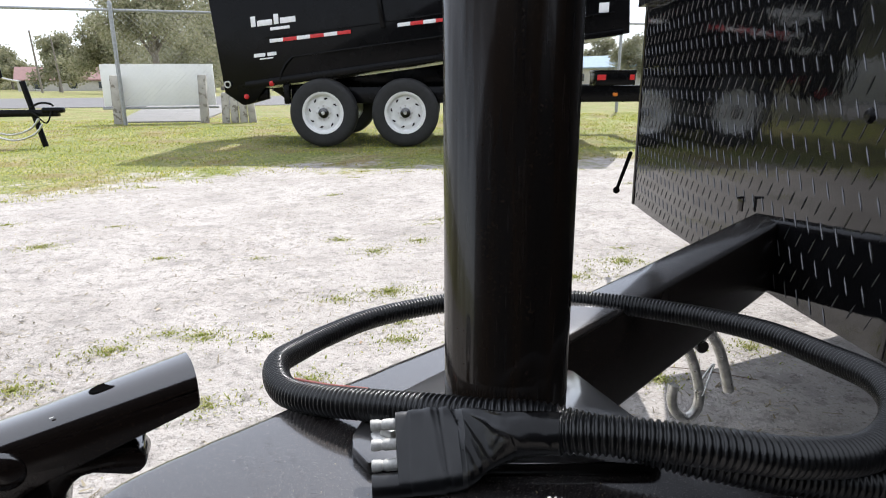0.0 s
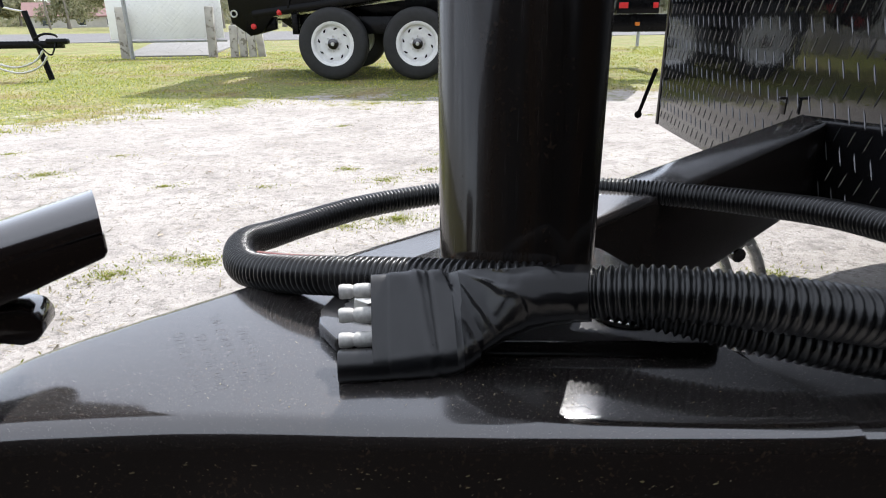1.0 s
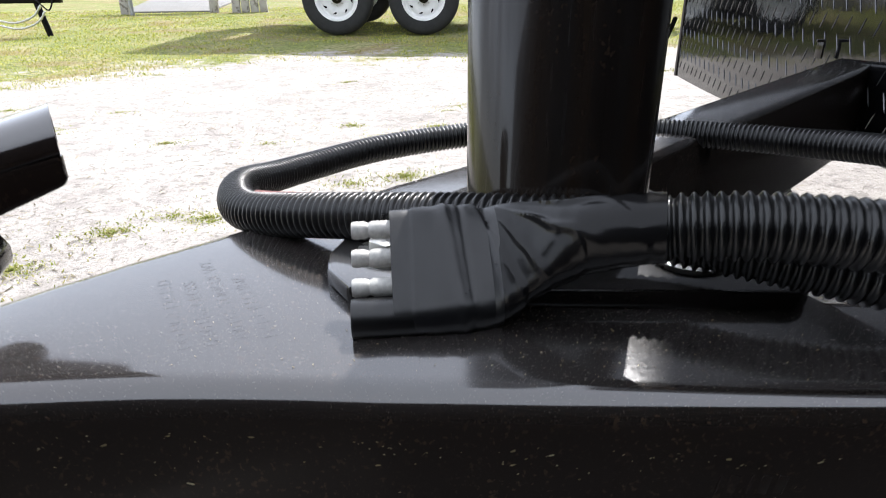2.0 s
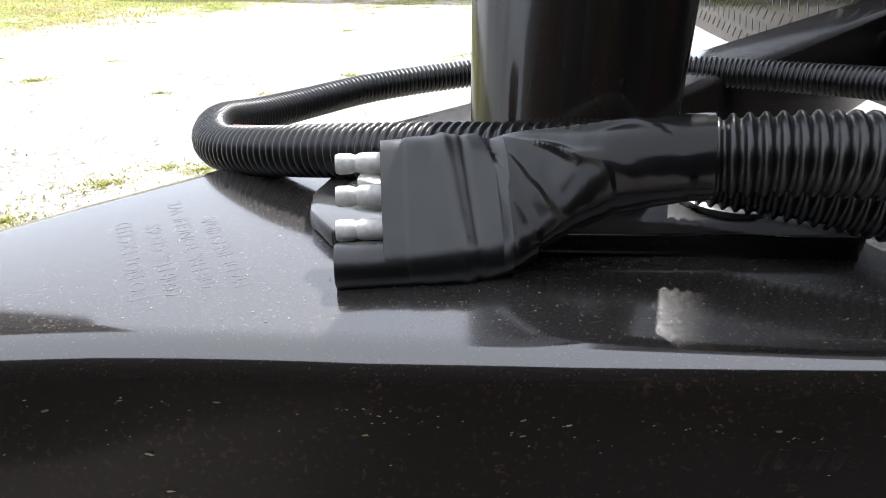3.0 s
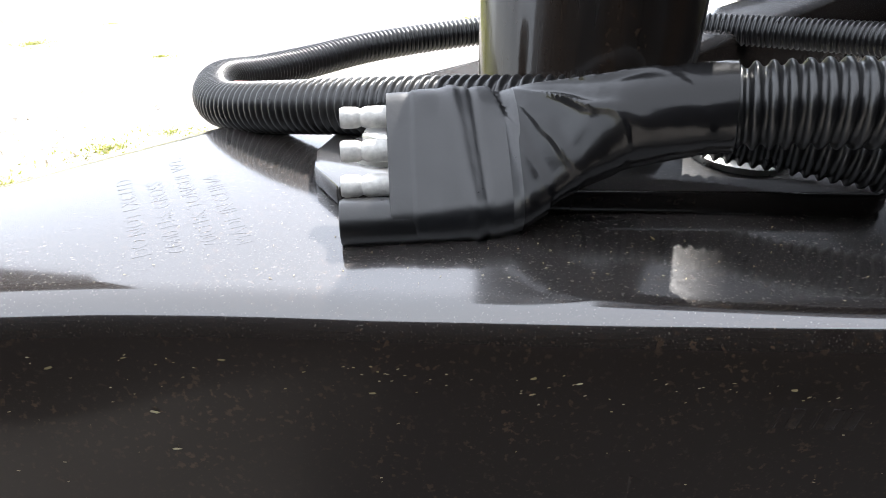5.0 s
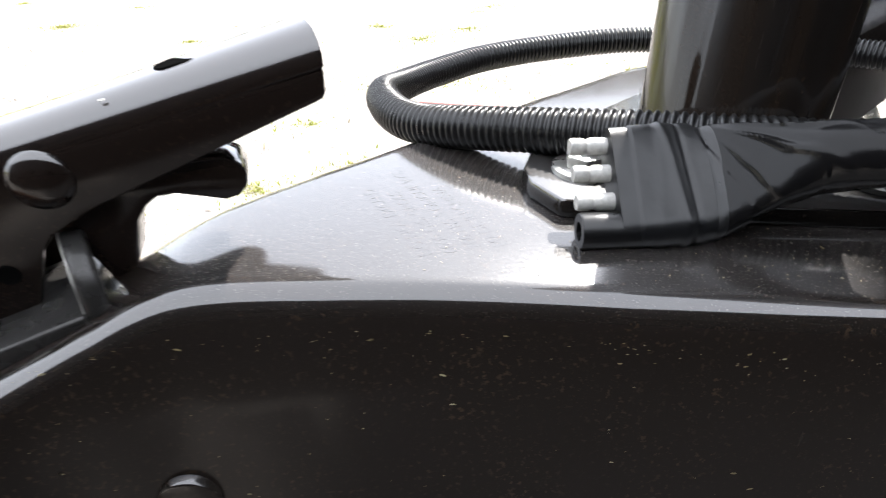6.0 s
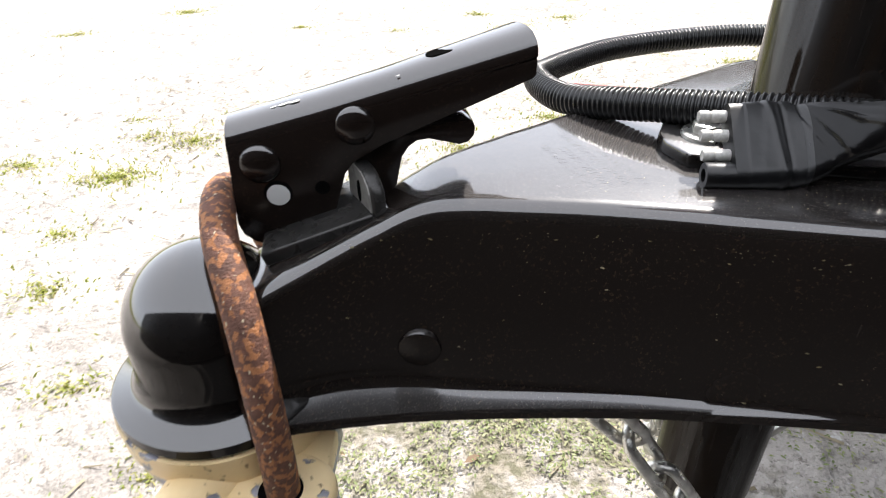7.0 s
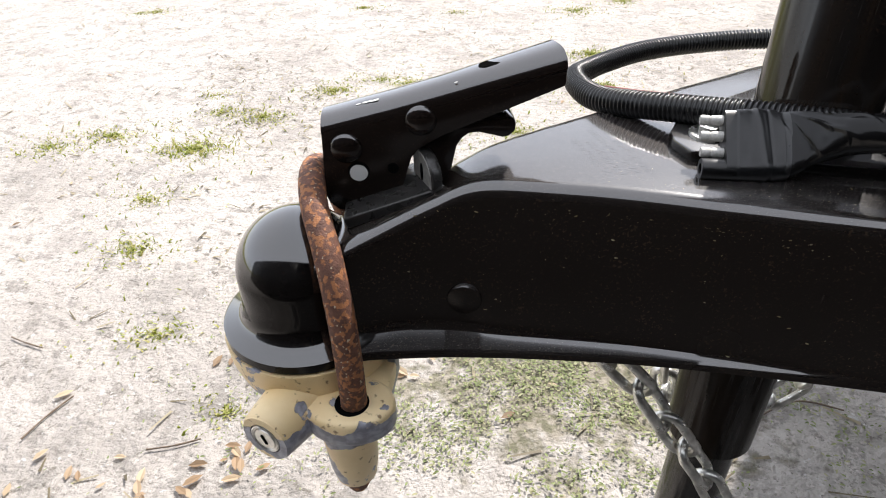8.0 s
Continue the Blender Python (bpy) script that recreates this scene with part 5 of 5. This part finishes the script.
part("coupler_latch", tube(even(spline([(-3.2, 7.18, 0.42), (-3.1, 7.18, 0.47), (-3.0, 7.18, 0.465), (-2.95, 7.18, 0.43)], 8), 0.02), 0.012, 8), M["trailer"], small)
part("jack_post", rod((-3.13, 7.24, 0.0), (-3.26, 7.24, 0.70), 0.03, steps=16), M["trailer"], small)
part("jack_top", tube([Vector((-3.26, 7.24, 0.69)), Vector((-3.36, 7.24, 0.71)), Vector((-3.46, 7.24, 0.735))], 0.012, 8), M["steel"], small)
part("jack_handle", rod((-3.46, 7.24, 0.73), (-3.47, 7.24, 0.84), 0.018, steps=10), M["trailer"], small)
part("wire", tube(even(spline([(-3.25, 7.16, 0.40), (-3.15, 7.14, 0.36), (-3.05, 7.14, 0.26), (-3.0, 7.15, 0.33), (-2.98, 7.16, 0.40)], 8), 0.02), 0.008, 8), M["trailer"], small)
chain_line = [(-3.1, 7.18, 0.25), (-3.2, 7.18, 0.14), (-3.4, 7.18, 0.08), (-3.6, 7.18, 0.13), (-3.75, 7.18, 0.22), (-3.95, 7.2, 0.33)]
part("chain", tube(even(spline(chain_line, 12), 0.03), lambda i: 0.014 if i % 2 else 0.008, 6), M["steel"], small, "slack zinc chain")
part("chain", tube(even(spline([(p[0] - 0.03, p[1], p[2] + 0.06) for p in chain_line], 12), 0.03), lambda i: 0.014 if i % 2 else 0.008, 6), M["steel"], small, "slack zinc chain")


# ---------------------------------------------------------------- dark wall added behind the camera to darken reflections
solo("unseen_dark_wall", box((6.0, 0.08, 1.22), Matrix.Translation((0.3, -0.92, 0.60)), 0.01), M["trailer"], "plain dark wall added out of view to darken reflections", "wall", kind="structure")

# ---------------------------------------------------------------- fence, sign and posts
FENCE = [Vector((-6.6, 10.18, 0)), Vector((-3.41, 10.76, 0)), Vector((-0.4, 11.33, 0)), Vector((2.7, 11.90, 0)), Vector((5.8, 12.48, 0)), Vector((8.9, 13.05, 0))]
fence = thing("chain_link_fence", "galvanised chain-link fence with tubular posts and top rail", "fence", FENCE[1])
for p in FENCE:
    part("post", rod(p, p + Vector((0, 0, 1.86)), 0.032, steps=14), M["galv"], fence)
    part("post_cap", lathe([(0.036, 0), (0.036, 0.03), (0.02, 0.055), (0, 0.06)], Matrix.Translation(p + Vector((0, 0, 1.85))), 14), M["galv"], fence)
part("top_rail", rod(FENCE[0] + Vector((0, 0, 1.77)), FENCE[-1] + Vector((0, 0, 1.77)), 0.022, steps=12), M["galv"], fence)
wires = bmesh.new()
run_a, run_b = FENCE[1], FENCE[-1]
fd = (run_b - run_a).normalized()
length, tall = (run_b - run_a).length, 1.72
step = 0.085
for lean in (1, -1):
    for k in range(int((length + tall) / step)):
        x0 = k * step - (tall if lean == 1 else 0)
        lo, hi = (max(0.0, -x0), min(tall, length - x0)) if lean == 1 else (max(0.0, x0 - length), min(tall, x0))
        if hi - lo < 0.05:
            continue
        a = run_a + fd * (x0 + lean * lo) + Vector((0, 0, 0.04 + lo))
        b = run_a + fd * (x0 + lean * hi) + Vector((0, 0, 0.04 + hi))
        rod(a, b, 0.0011, wires, 3)
tagged(part("wire_mesh", wires, M["wire"], fence, "woven galvanised wire"), kind="stuff")

sign = thing("sign_board", "pale board seen from behind on weathered wooden posts", "sign", (-3.1, 11.1, 0))
part("panel", box((1.78, 0.03, 0.68), Matrix.Translation((-2.94, 11.22, 0.630)) @ Matrix.Rotation(radians(3), 4, "Z"), 0.004), M["board"], sign, "pale blank panel")
part("bottom_rail", box((1.84, 0.05, 0.035), Matrix.Translation((-2.92, 11.16, 0.255)) @ Matrix.Rotation(radians(3), 4, "Z"), 0.004), M["galv"], sign, "grey metal rail")
for x, h in ((-3.59, 0.80), (-2.21, 0.80)):
    part("post", box((0.13, 0.12, h), Matrix.Translation((x, 11.05, h / 2 - 0.01)) @ Matrix.Rotation(radians(1.5), 4, "Y"), 0.015), M["wood"], sign, "grey weathered timber post")
for k, h in enumerate((0.52, 0.50, 0.51, 0.48)):
    solo("timber_post", box((0.12, 0.10, h), Matrix.Translation((-1.84 + 0.135 * k, 10.92 + 0.03 * k, h / 2 - 0.02)) @ Matrix.Rotation(radians(2 - 2 * k), 4, "Y"), 0.015), M["wood"], "short grey weathered timber post standing in grass", "post", group="short posts")

# ---------------------------------------------------------------- road and far buildings
solo("road", box((420, 11.5, 0.03), Matrix.Translation((0, 24.6, 0.0)) @ Matrix.Rotation(radians(2), 4, "Z"), 0.0), M["asphalt"], "grey asphalt road beyond the fence", "road", kind="structure")
solo("driveway", prism([(-3.75, 11.35), (-2.35, 11.3), (-2.9, 18.9), (-5.4, 19.1)], 0.03, Matrix.Translation((0, 0, -0.005)), 0.004), M["concrete"], "pale concrete driveway slab", "driveway", kind="structure")


def far_at(az_deg, dist, z=0.0):
    a = radians(az_deg)
    return Vector((0.158 + dist * math.sin(a), -0.2955 + dist * math.cos(a), z))


def house(name, at, turn, length, depth, eave, ridge, roof_mat, label, windows):
    ob = thing(name, label, "house", at)
    m = Matrix.Translation(at) @ Matrix.Rotation(radians(turn), 4, "Z")
    part("wall", box((length, depth, eave), m @ Matrix.Translation((0, 0, eave / 2)), 0.02), M["wall"], ob)
    prof = [(-depth / 2 - 0.5, eave - 0.1), (0, ridge), (depth / 2 + 0.5, eave - 0.1), (depth / 2 + 0.5, eave + 0.08), (0, ridge + 0.2), (-depth / 2 - 0.5, eave + 0.08)]
    place = m @ Matrix(((0, 0, 1, -length / 2 - 0.4), (1, 0, 0, 0), (0, 1, 0, 0), (0, 0, 0, 1)))
    part("roof", prism(prof, length + 0.8, place, 0.0), roof_mat, ob)
    part("gable", prism([(-depth / 2, eave - 0.1), (0, ridge), (depth / 2, eave - 0.1)], length - 0.1, m @ Matrix(((0, 0, 1, -length / 2 + 0.05), (1, 0, 0, 0), (0, 1, 0, 0), (0, 0, 0, 1)))), M["wall"], ob)
    for x, w in windows:
        pane = part("window", box((w, 0.08, 1.1), m @ Matrix.Translation((x, -depth / 2 - 0.02, eave * 0.55)), 0.01), M["glass"], ob)
        part("frame", box((w + 0.2, 0.05, 0.1), m @ Matrix.Translation((x, -depth / 2 - 0.05, eave * 0.55 - 0.6)), 0.01), M["board"], pane)
    return ob


house("house", far_at(-20.6, 130, -0.9), 20, 18, 9, 1.9, 3.9, M["redroof"], "low pale house with a red roof beyond the road", [(-6, 1.4), (-1, 1.0), (3.5, 1.6), (7, 1.2)])
house("shed", far_at(23.4, 100, -0.8), -60, 12, 7.5, 3.0, 4.6, M["blueroof"], "metal shed with a blue gable roof beyond the road", [(-3, 1.2), (2.5, 1.2)])
for az, dist, h in ((-26.8, 42, 9.5), (-23.2, 70, 5.6), (-21.9, 75, 5.2)):
    p = far_at(az, dist, -0.4)
    solo("utility_pole", rod(p, p + Vector((-0.3, 0, h)), 0.10, steps=10, r2=0.07), M["bark"], "thin weathered wooden utility pole by the road", "pole", group="poles by the road")


# ---------------------------------------------------------------- trees
def tree(at, height, spread, seed, leaves=2600, size=0.30):
    leaves = leaves * 4
    rng = random.Random(seed)
    ob = thing("tree", "broad green-brown oak tree with open spring foliage", "tree", at, group="trees beyond the road")
    wood = bmesh.new()
    top = at + Vector((rng.uniform(-0.3, 0.3), rng.uniform(-0.3, 0.3), height * 0.45))
    tube(spline([at, at + Vector((rng.uniform(-0.1, 0.1), 0, height * 0.2)), top], 5), lambda i: height * (0.034 - 0.0014 * i), 9, bm=wood)
    centres = []
    for k in range(20):
        a, e = rng.uniform(0, 2 * math.pi), rng.uniform(0.12, 1.0)
        r = spread * rng.uniform(0.45, 0.95) * math.cos(e * 1.2)
        tip = at + Vector((r * math.cos(a), r * math.sin(a), height * (0.16 + 0.78 * e)))
        midp = top.lerp(tip, 0.5) + Vector((0, 0, height * 0.05))
        tube(spline([at.lerp(top, rng.uniform(0.6, 1.0)), midp, tip], 4), lambda i: height * max(0.003, 0.013 - 0.0013 * i), 6, bm=wood)
        centres += [(tip, spread * rng.uniform(0.20, 0.34)), (midp, spread * rng.uniform(0.16, 0.28))]
    part("trunk", wood, M["bark"], ob)
    verts, faces = [], []
    for _ in range(leaves):
        c, r = centres[int(rng.random() * len(centres))]
        d = Vector((rng.gauss(0, 1), rng.gauss(0, 1), rng.gauss(0, 0.75))).normalized() * r * rng.uniform(0.35, 1.05)
        p = c + d - at
        u = Vector((rng.gauss(0, 1), rng.gauss(0, 1), rng.gauss(0, 1))).normalized()
        w = u.orthogonal().normalized()
        s = size * rng.uniform(0.5, 1.2)
        n = len(verts)
        verts += [p - u * s * 0.5, p + w * s * 0.28, p + u * s * 0.5, p - w * s * 0.28]
        faces.append((n, n + 1, n + 2, n + 3))
    me = bpy.data.meshes.new("crown")
    me.from_pydata([tuple(v) for v in verts], [], faces)
    me.materials.append(M["foliage"])
    crown = new("crown", me)
    crown.parent = ob
    return ob


for az, dist, h, sp, seed, count in ((-15.0, 48, 9.0, 4.6, 3, 5200), (-18.4, 60, 6.4, 3.6, 4, 3200), (-11.0, 55, 9.4, 4.8, 9, 4200), (-13.2, 92, 8.0, 5.6, 16, 3400), (-10.2, 100, 8.6, 6.0, 17, 3400), (-17.0, 105, 7.6, 5.6, 18, 3000), (-12.0, 78, 4.4, 4.2, 19, 2600), (-15.2, 82, 4.2, 4.2, 20, 2600), (-22.0, 84, 6.2, 3.8, 5, 2600), (-25.0, 150, 7.5, 5.0, 6, 2600), (-19.5, 160, 9.0, 6.0, 15, 2600), (24.6, 95, 7.4, 4.2, 7, 3000), (22.2, 120, 8.4, 5.0, 8, 3000), (27.0, 110, 8.0, 5.0, 10, 2600), (-6.0, 70, 9.0, 5.5, 11, 2600), (2.0, 75, 9.0, 5.5, 12, 2400), (10.0, 80, 9.5, 5.5, 13, 2400), (17.0, 90, 9.0, 5.5, 14, 2400)):
    tree(far_at(az, dist, -0.6), h, sp, seed, count, 0.26 * dist / 60)
hedge_rng = random.Random(21)
hv, hf = [], []
for _ in range(16000):
    a = hedge_rng.uniform(-48, 48)
    p = far_at(a, hedge_rng.uniform(165, 185))
    p.z = -0.9 + abs(hedge_rng.gauss(0, 1)) * (1.6 + 1.0 * noise.noise(Vector((a * 0.35, 0, 0))))
    u = Vector((hedge_rng.gauss(0, 1), hedge_rng.gauss(0, 1), hedge_rng.gauss(0, 1))).normalized()
    w = u.orthogonal().normalized()
    s = hedge_rng.uniform(0.6, 1.5)
    n = len(hv)
    hv += [tuple(p - u * s * 0.5), tuple(p + w * s * 0.35), tuple(p + u * s * 0.5), tuple(p - w * s * 0.35)]
    hf.append((n, n + 1, n + 2, n + 3))
hm = bpy.data.meshes.new("far_woods")
hm.from_pydata(hv, [], hf)
hm.materials.append(M["foliage"])
tagged(new("far_woods", hm), "distant hedge and woodland edge", "woods", kind="stuff")


# ---------------------------------------------------------------- grass, weeds, litter
def turf_edge(x, y):
    return y - 4.9 + 0.62 * max(0.0, -0.6 - x)


def blades(name, spots, material, label, seed, fallen=0.0):
    """Blades of grass: place, height, width, lean."""
    rng = random.Random(seed)
    verts, faces = [], []
    for x, y, h, w, lean in spots:
        a, b = rng.uniform(0, 2 * math.pi), rng.uniform(0, 2 * math.pi)
        z = ground_z(x, y) - 0.003
        dx, dy = math.cos(a) * w / 2, math.sin(a) * w / 2
        lx, ly = math.cos(b) * lean * h, math.sin(b) * lean * h
        n = len(verts)
        verts += [(x - dx, y - dy, z), (x + dx, y + dy, z), (x + dx * 0.8 + lx * 0.4, y + dy * 0.8 + ly * 0.4, z + h * 0.6), (x - dx * 0.8 + lx * 0.4, y - dy * 0.8 + ly * 0.4, z + h * 0.6), (x + lx, y + ly, z + h * (1 - 0.3 * lean))]
        faces += [(n, n + 1, n + 2, n + 3), (n + 3, n + 2, n + 4)]
    me = bpy.data.meshes.new(name)
    me.from_pydata(verts, [], faces)
    me.materials.append(material)
    return tagged(new(name, me), label, "grass", kind="stuff")


rng = random.Random(5)
field = []
while len(field) < 62000:
    y = 3.4 + 9.0 * rng.random() ** 1.25
    x = rng.uniform(-0.62 * y - 0.6, 0.62 * y + 0.6)
    e = turf_edge(x, y) + 1.7 * noise.noise(Vector((x * 0.8, y * 0.8, 0))) + 0.9 * noise.noise(Vector((x * 5, y * 5, 3)))
    if e < rng.uniform(-0.1, 0.5) or noise.noise(Vector((x * 2.3, y * 1.6, 21))) < rng.uniform(-0.75, -0.05):
        continue
    lush = 0.5 + 0.5 * noise.noise(Vector((x * 1.1, y * 1.1, 7)))
    field.append((x, y, rng.uniform(0.006, 0.016) + 0.026 * lush * rng.random(), rng.uniform(0.004, 0.010) * (y / 6), rng.uniform(0.4, 1.4)))
blades("turf", field, M["grass"], "patchy yellow-green turf beyond the sandy track", 6)

tufts = [(-0.74, 0.96, 1.6), (-1.01, 1.03, 0.9), (-1.13, 0.95, 0.8), (-0.74, 0.71, 0.6), (-0.66, 0.52, 0.7), (-0.51, 0.31, 0.6), (-0.33, 0.17, 0.4), (-0.49, 1.35, 0.9), (-0.77, 1.19, 0.6), (-1.16, 2.52, 1.0), (0.28, 1.71, 1.2), (0.27, 1.30, 0.9), (0.11, 1.68, 0.7), (0.26, 2.23, 0.8), (0.95, 1.75, 1.0), (1.19, 1.90, 1.2), (-0.64, 1.16, 1.0), (0.04, 1.07, 0.8), (-0.17, 1.00, 0.8), (-0.36, 1.45, 0.8), (0.87, 0.96, 0.7), (1.20, 1.11, 0.8)]
for _ in range(34):
    y = rng.uniform(0.9, 4.6)
    tufts.append((rng.uniform(-0.6 * y - 0.3, 0.55 * y + 0.5), y, rng.uniform(0.2, 0.7)))
spots = []
for x, y, s in tufts:
    for _ in range(int(400 * s)):
        r, a = abs(rng.gauss(0, rng.choice((0.018, 0.030, 0.050)) * (0.6 + s))), rng.uniform(0, 2 * math.pi)
        spots.append((x + 1.5 * r * math.cos(a), y + r * math.sin(a), rng.uniform(0.005, 0.016) * (0.6 + 0.4 * s), rng.uniform(0.0022, 0.0052), rng.uniform(0.4, 1.5)))
blades("grass_tufts", spots, M["weed"], "small green grass tufts in the sand", 8)

straws = []
for _ in range(650):
    y = 0.0 + 4.8 * rng.random() ** 1.3
    x = rng.uniform(-0.62 * y - 0.8, 0.6 * y + 0.7)
    if noise.noise(Vector((x * 3, y * 3, 11))) < rng.uniform(-0.5, 0.3):
        continue
    straws.append((x, y, rng.uniform(0.012, 0.05), rng.uniform(0.0012, 0.0028), rng.uniform(2.0, 3.0)))
for _ in range(9000):
    y = 0.5 + 4.6 * rng.random()
    x = rng.uniform(-0.62 * y - 0.5, 0.6 * y + 0.6)
    if noise.noise(Vector((x * 2.2, y * 2.2, 31))) + 0.5 * noise.noise(Vector((x * 9, y * 9, 4))) > rng.uniform(-0.15, 0.35):
        straws.append((x, y, rng.uniform(0.006, 0.026), rng.uniform(0.0012, 0.0030), 2.5))
sv, sf = [], []
for x, y, h, w, lean in straws:
    a = rng.uniform(0, 2 * math.pi)
    z = ground_z(x, y) + 0.0015
    c, s = math.cos(a), math.sin(a)
    n = len(sv)
    sv += [(x - c * h / 2 - s * w, y - s * h / 2 + c * w, z), (x - c * h / 2 + s * w, y - s * h / 2 - c * w, z), (x + c * h / 2 + s * w * 0.5, y + s * h / 2 - c * w * 0.5, z + 0.004), (x + c * h / 2 - s * w * 0.5, y + s * h / 2 + c * w * 0.5, z + 0.004)]
    sf.append((n, n + 1, n + 2, n + 3))
sm = bpy.data.meshes.new("straw_litter")
sm.from_pydata(sv, [], sf)
sm.materials.append(M["straw"])
tagged(new("straw_litter", sm), "dry grass bits lying on the sand", "litter", kind="stuff")


def leaf_scatter(name, places, size, material, label, lift):
    verts, faces = [], []
    for x, y in places:
        s = size * rng.uniform(0.5, 1.3)
        a, t = rng.uniform(0, 2 * math.pi), rng.uniform(-0.5, 0.5)
        z = ground_z(x, y) + lift * rng.uniform(0.2, 1.0)
        c, sn = math.cos(a), math.sin(a)
        n = len(verts)
        for u, v, h in ((-1, 0, 0.0), (-0.3, 0.42, 0.25), (0.45, 0.34, 0.28), (1, 0, 0.15), (0.45, -0.34, 0.3), (-0.3, -0.42, 0.22)):
            verts.append((x + s * (u * c - v * sn), y + s * (u * sn + v * c), z + s * h * (0.6 + t) + 0.001))
        faces += [(n, n + 1, n + 2, n + 3), (n, n + 3, n + 4, n + 5)]
    me = bpy.data.meshes.new(name)
    me.from_pydata(verts, [], faces)
    me.materials.append(material)
    return tagged(new(name, me), label, "leaves", kind="stuff")


weeds = []
while len(weeds) < 10000:
    x, y = rng.gauss(0.13, 0.22), rng.gauss(0.30, 0.15)
    if noise.noise(Vector((x * 9, y * 9, 2))) + 0.35 * noise.noise(Vector((x * 30, y * 30, 5))) > rng.uniform(-0.35, 0.2):
        weeds.append((x, y))
for tx, ty, ts in tufts[:24]:
    for _ in range(int(24 * ts)):
        weeds.append((tx + rng.gauss(0, 0.06), ty + rng.gauss(0, 0.04)))
leaf_scatter("creeping_weeds", weeds, 0.0030, M["creeper"], "low creeping green weeds in sandy soil", 0.006)
dead = [(-0.06 + rng.gauss(0, 0.03), 0.27 + rng.gauss(0, 0.02)) for _ in range(5)] + [(-0.37 + rng.gauss(0, 0.05), 0.05 + rng.gauss(0, 0.03)) for _ in range(15)] + [(-0.30 + rng.gauss(0, 0.03), 0.08 + rng.gauss(0, 0.02)) for _ in range(7)] + [(-0.49 + rng.gauss(0, 0.03), 0.04 + rng.gauss(0, 0.02)) for _ in range(4)] + [(-0.38, 0.26), (-0.36, 0.262), (0.06, 0.19), (0.12, 0.25), (0.02, 0.33), (-0.1, 0.2)]
for _ in range(30):
    y = rng.uniform(0.1, 3.0)
    dead.append((rng.uniform(-0.6 * y - 0.7, 0.5 * y + 0.6), y))
leaf_scatter("fallen_leaves", dead, 0.0105, M["deadleaf"], "curled brown fallen leaves on the sand", 0.005)
for pts in ([(-0.585, 0.095), (-0.575, 0.135), (-0.558, 0.172)], [(-0.41, 0.098), (-0.375, 0.108), (-0.345, 0.122)], [(-0.73, 0.275), (-0.70, 0.265), (-0.665, 0.258)], [(0.33, 1.02), (0.45, 0.98), (0.55, 0.99)], [(0.85, 1.05), (0.98, 1.0), (1.1, 0.93)], [(0.36, 0.20), (0.44, 0.25), (0.50, 0.24)]):
    line3 = spline([(x, y, ground_z(x, y) + 0.004) for x, y in pts], 8)
    solo("twig", tube(line3, lambda i: 0.0015 - 0.00006 * (i % 9), 6), M["twig"], "thin dry brown twig lying on sand", "twig", group="twigs on the sand")
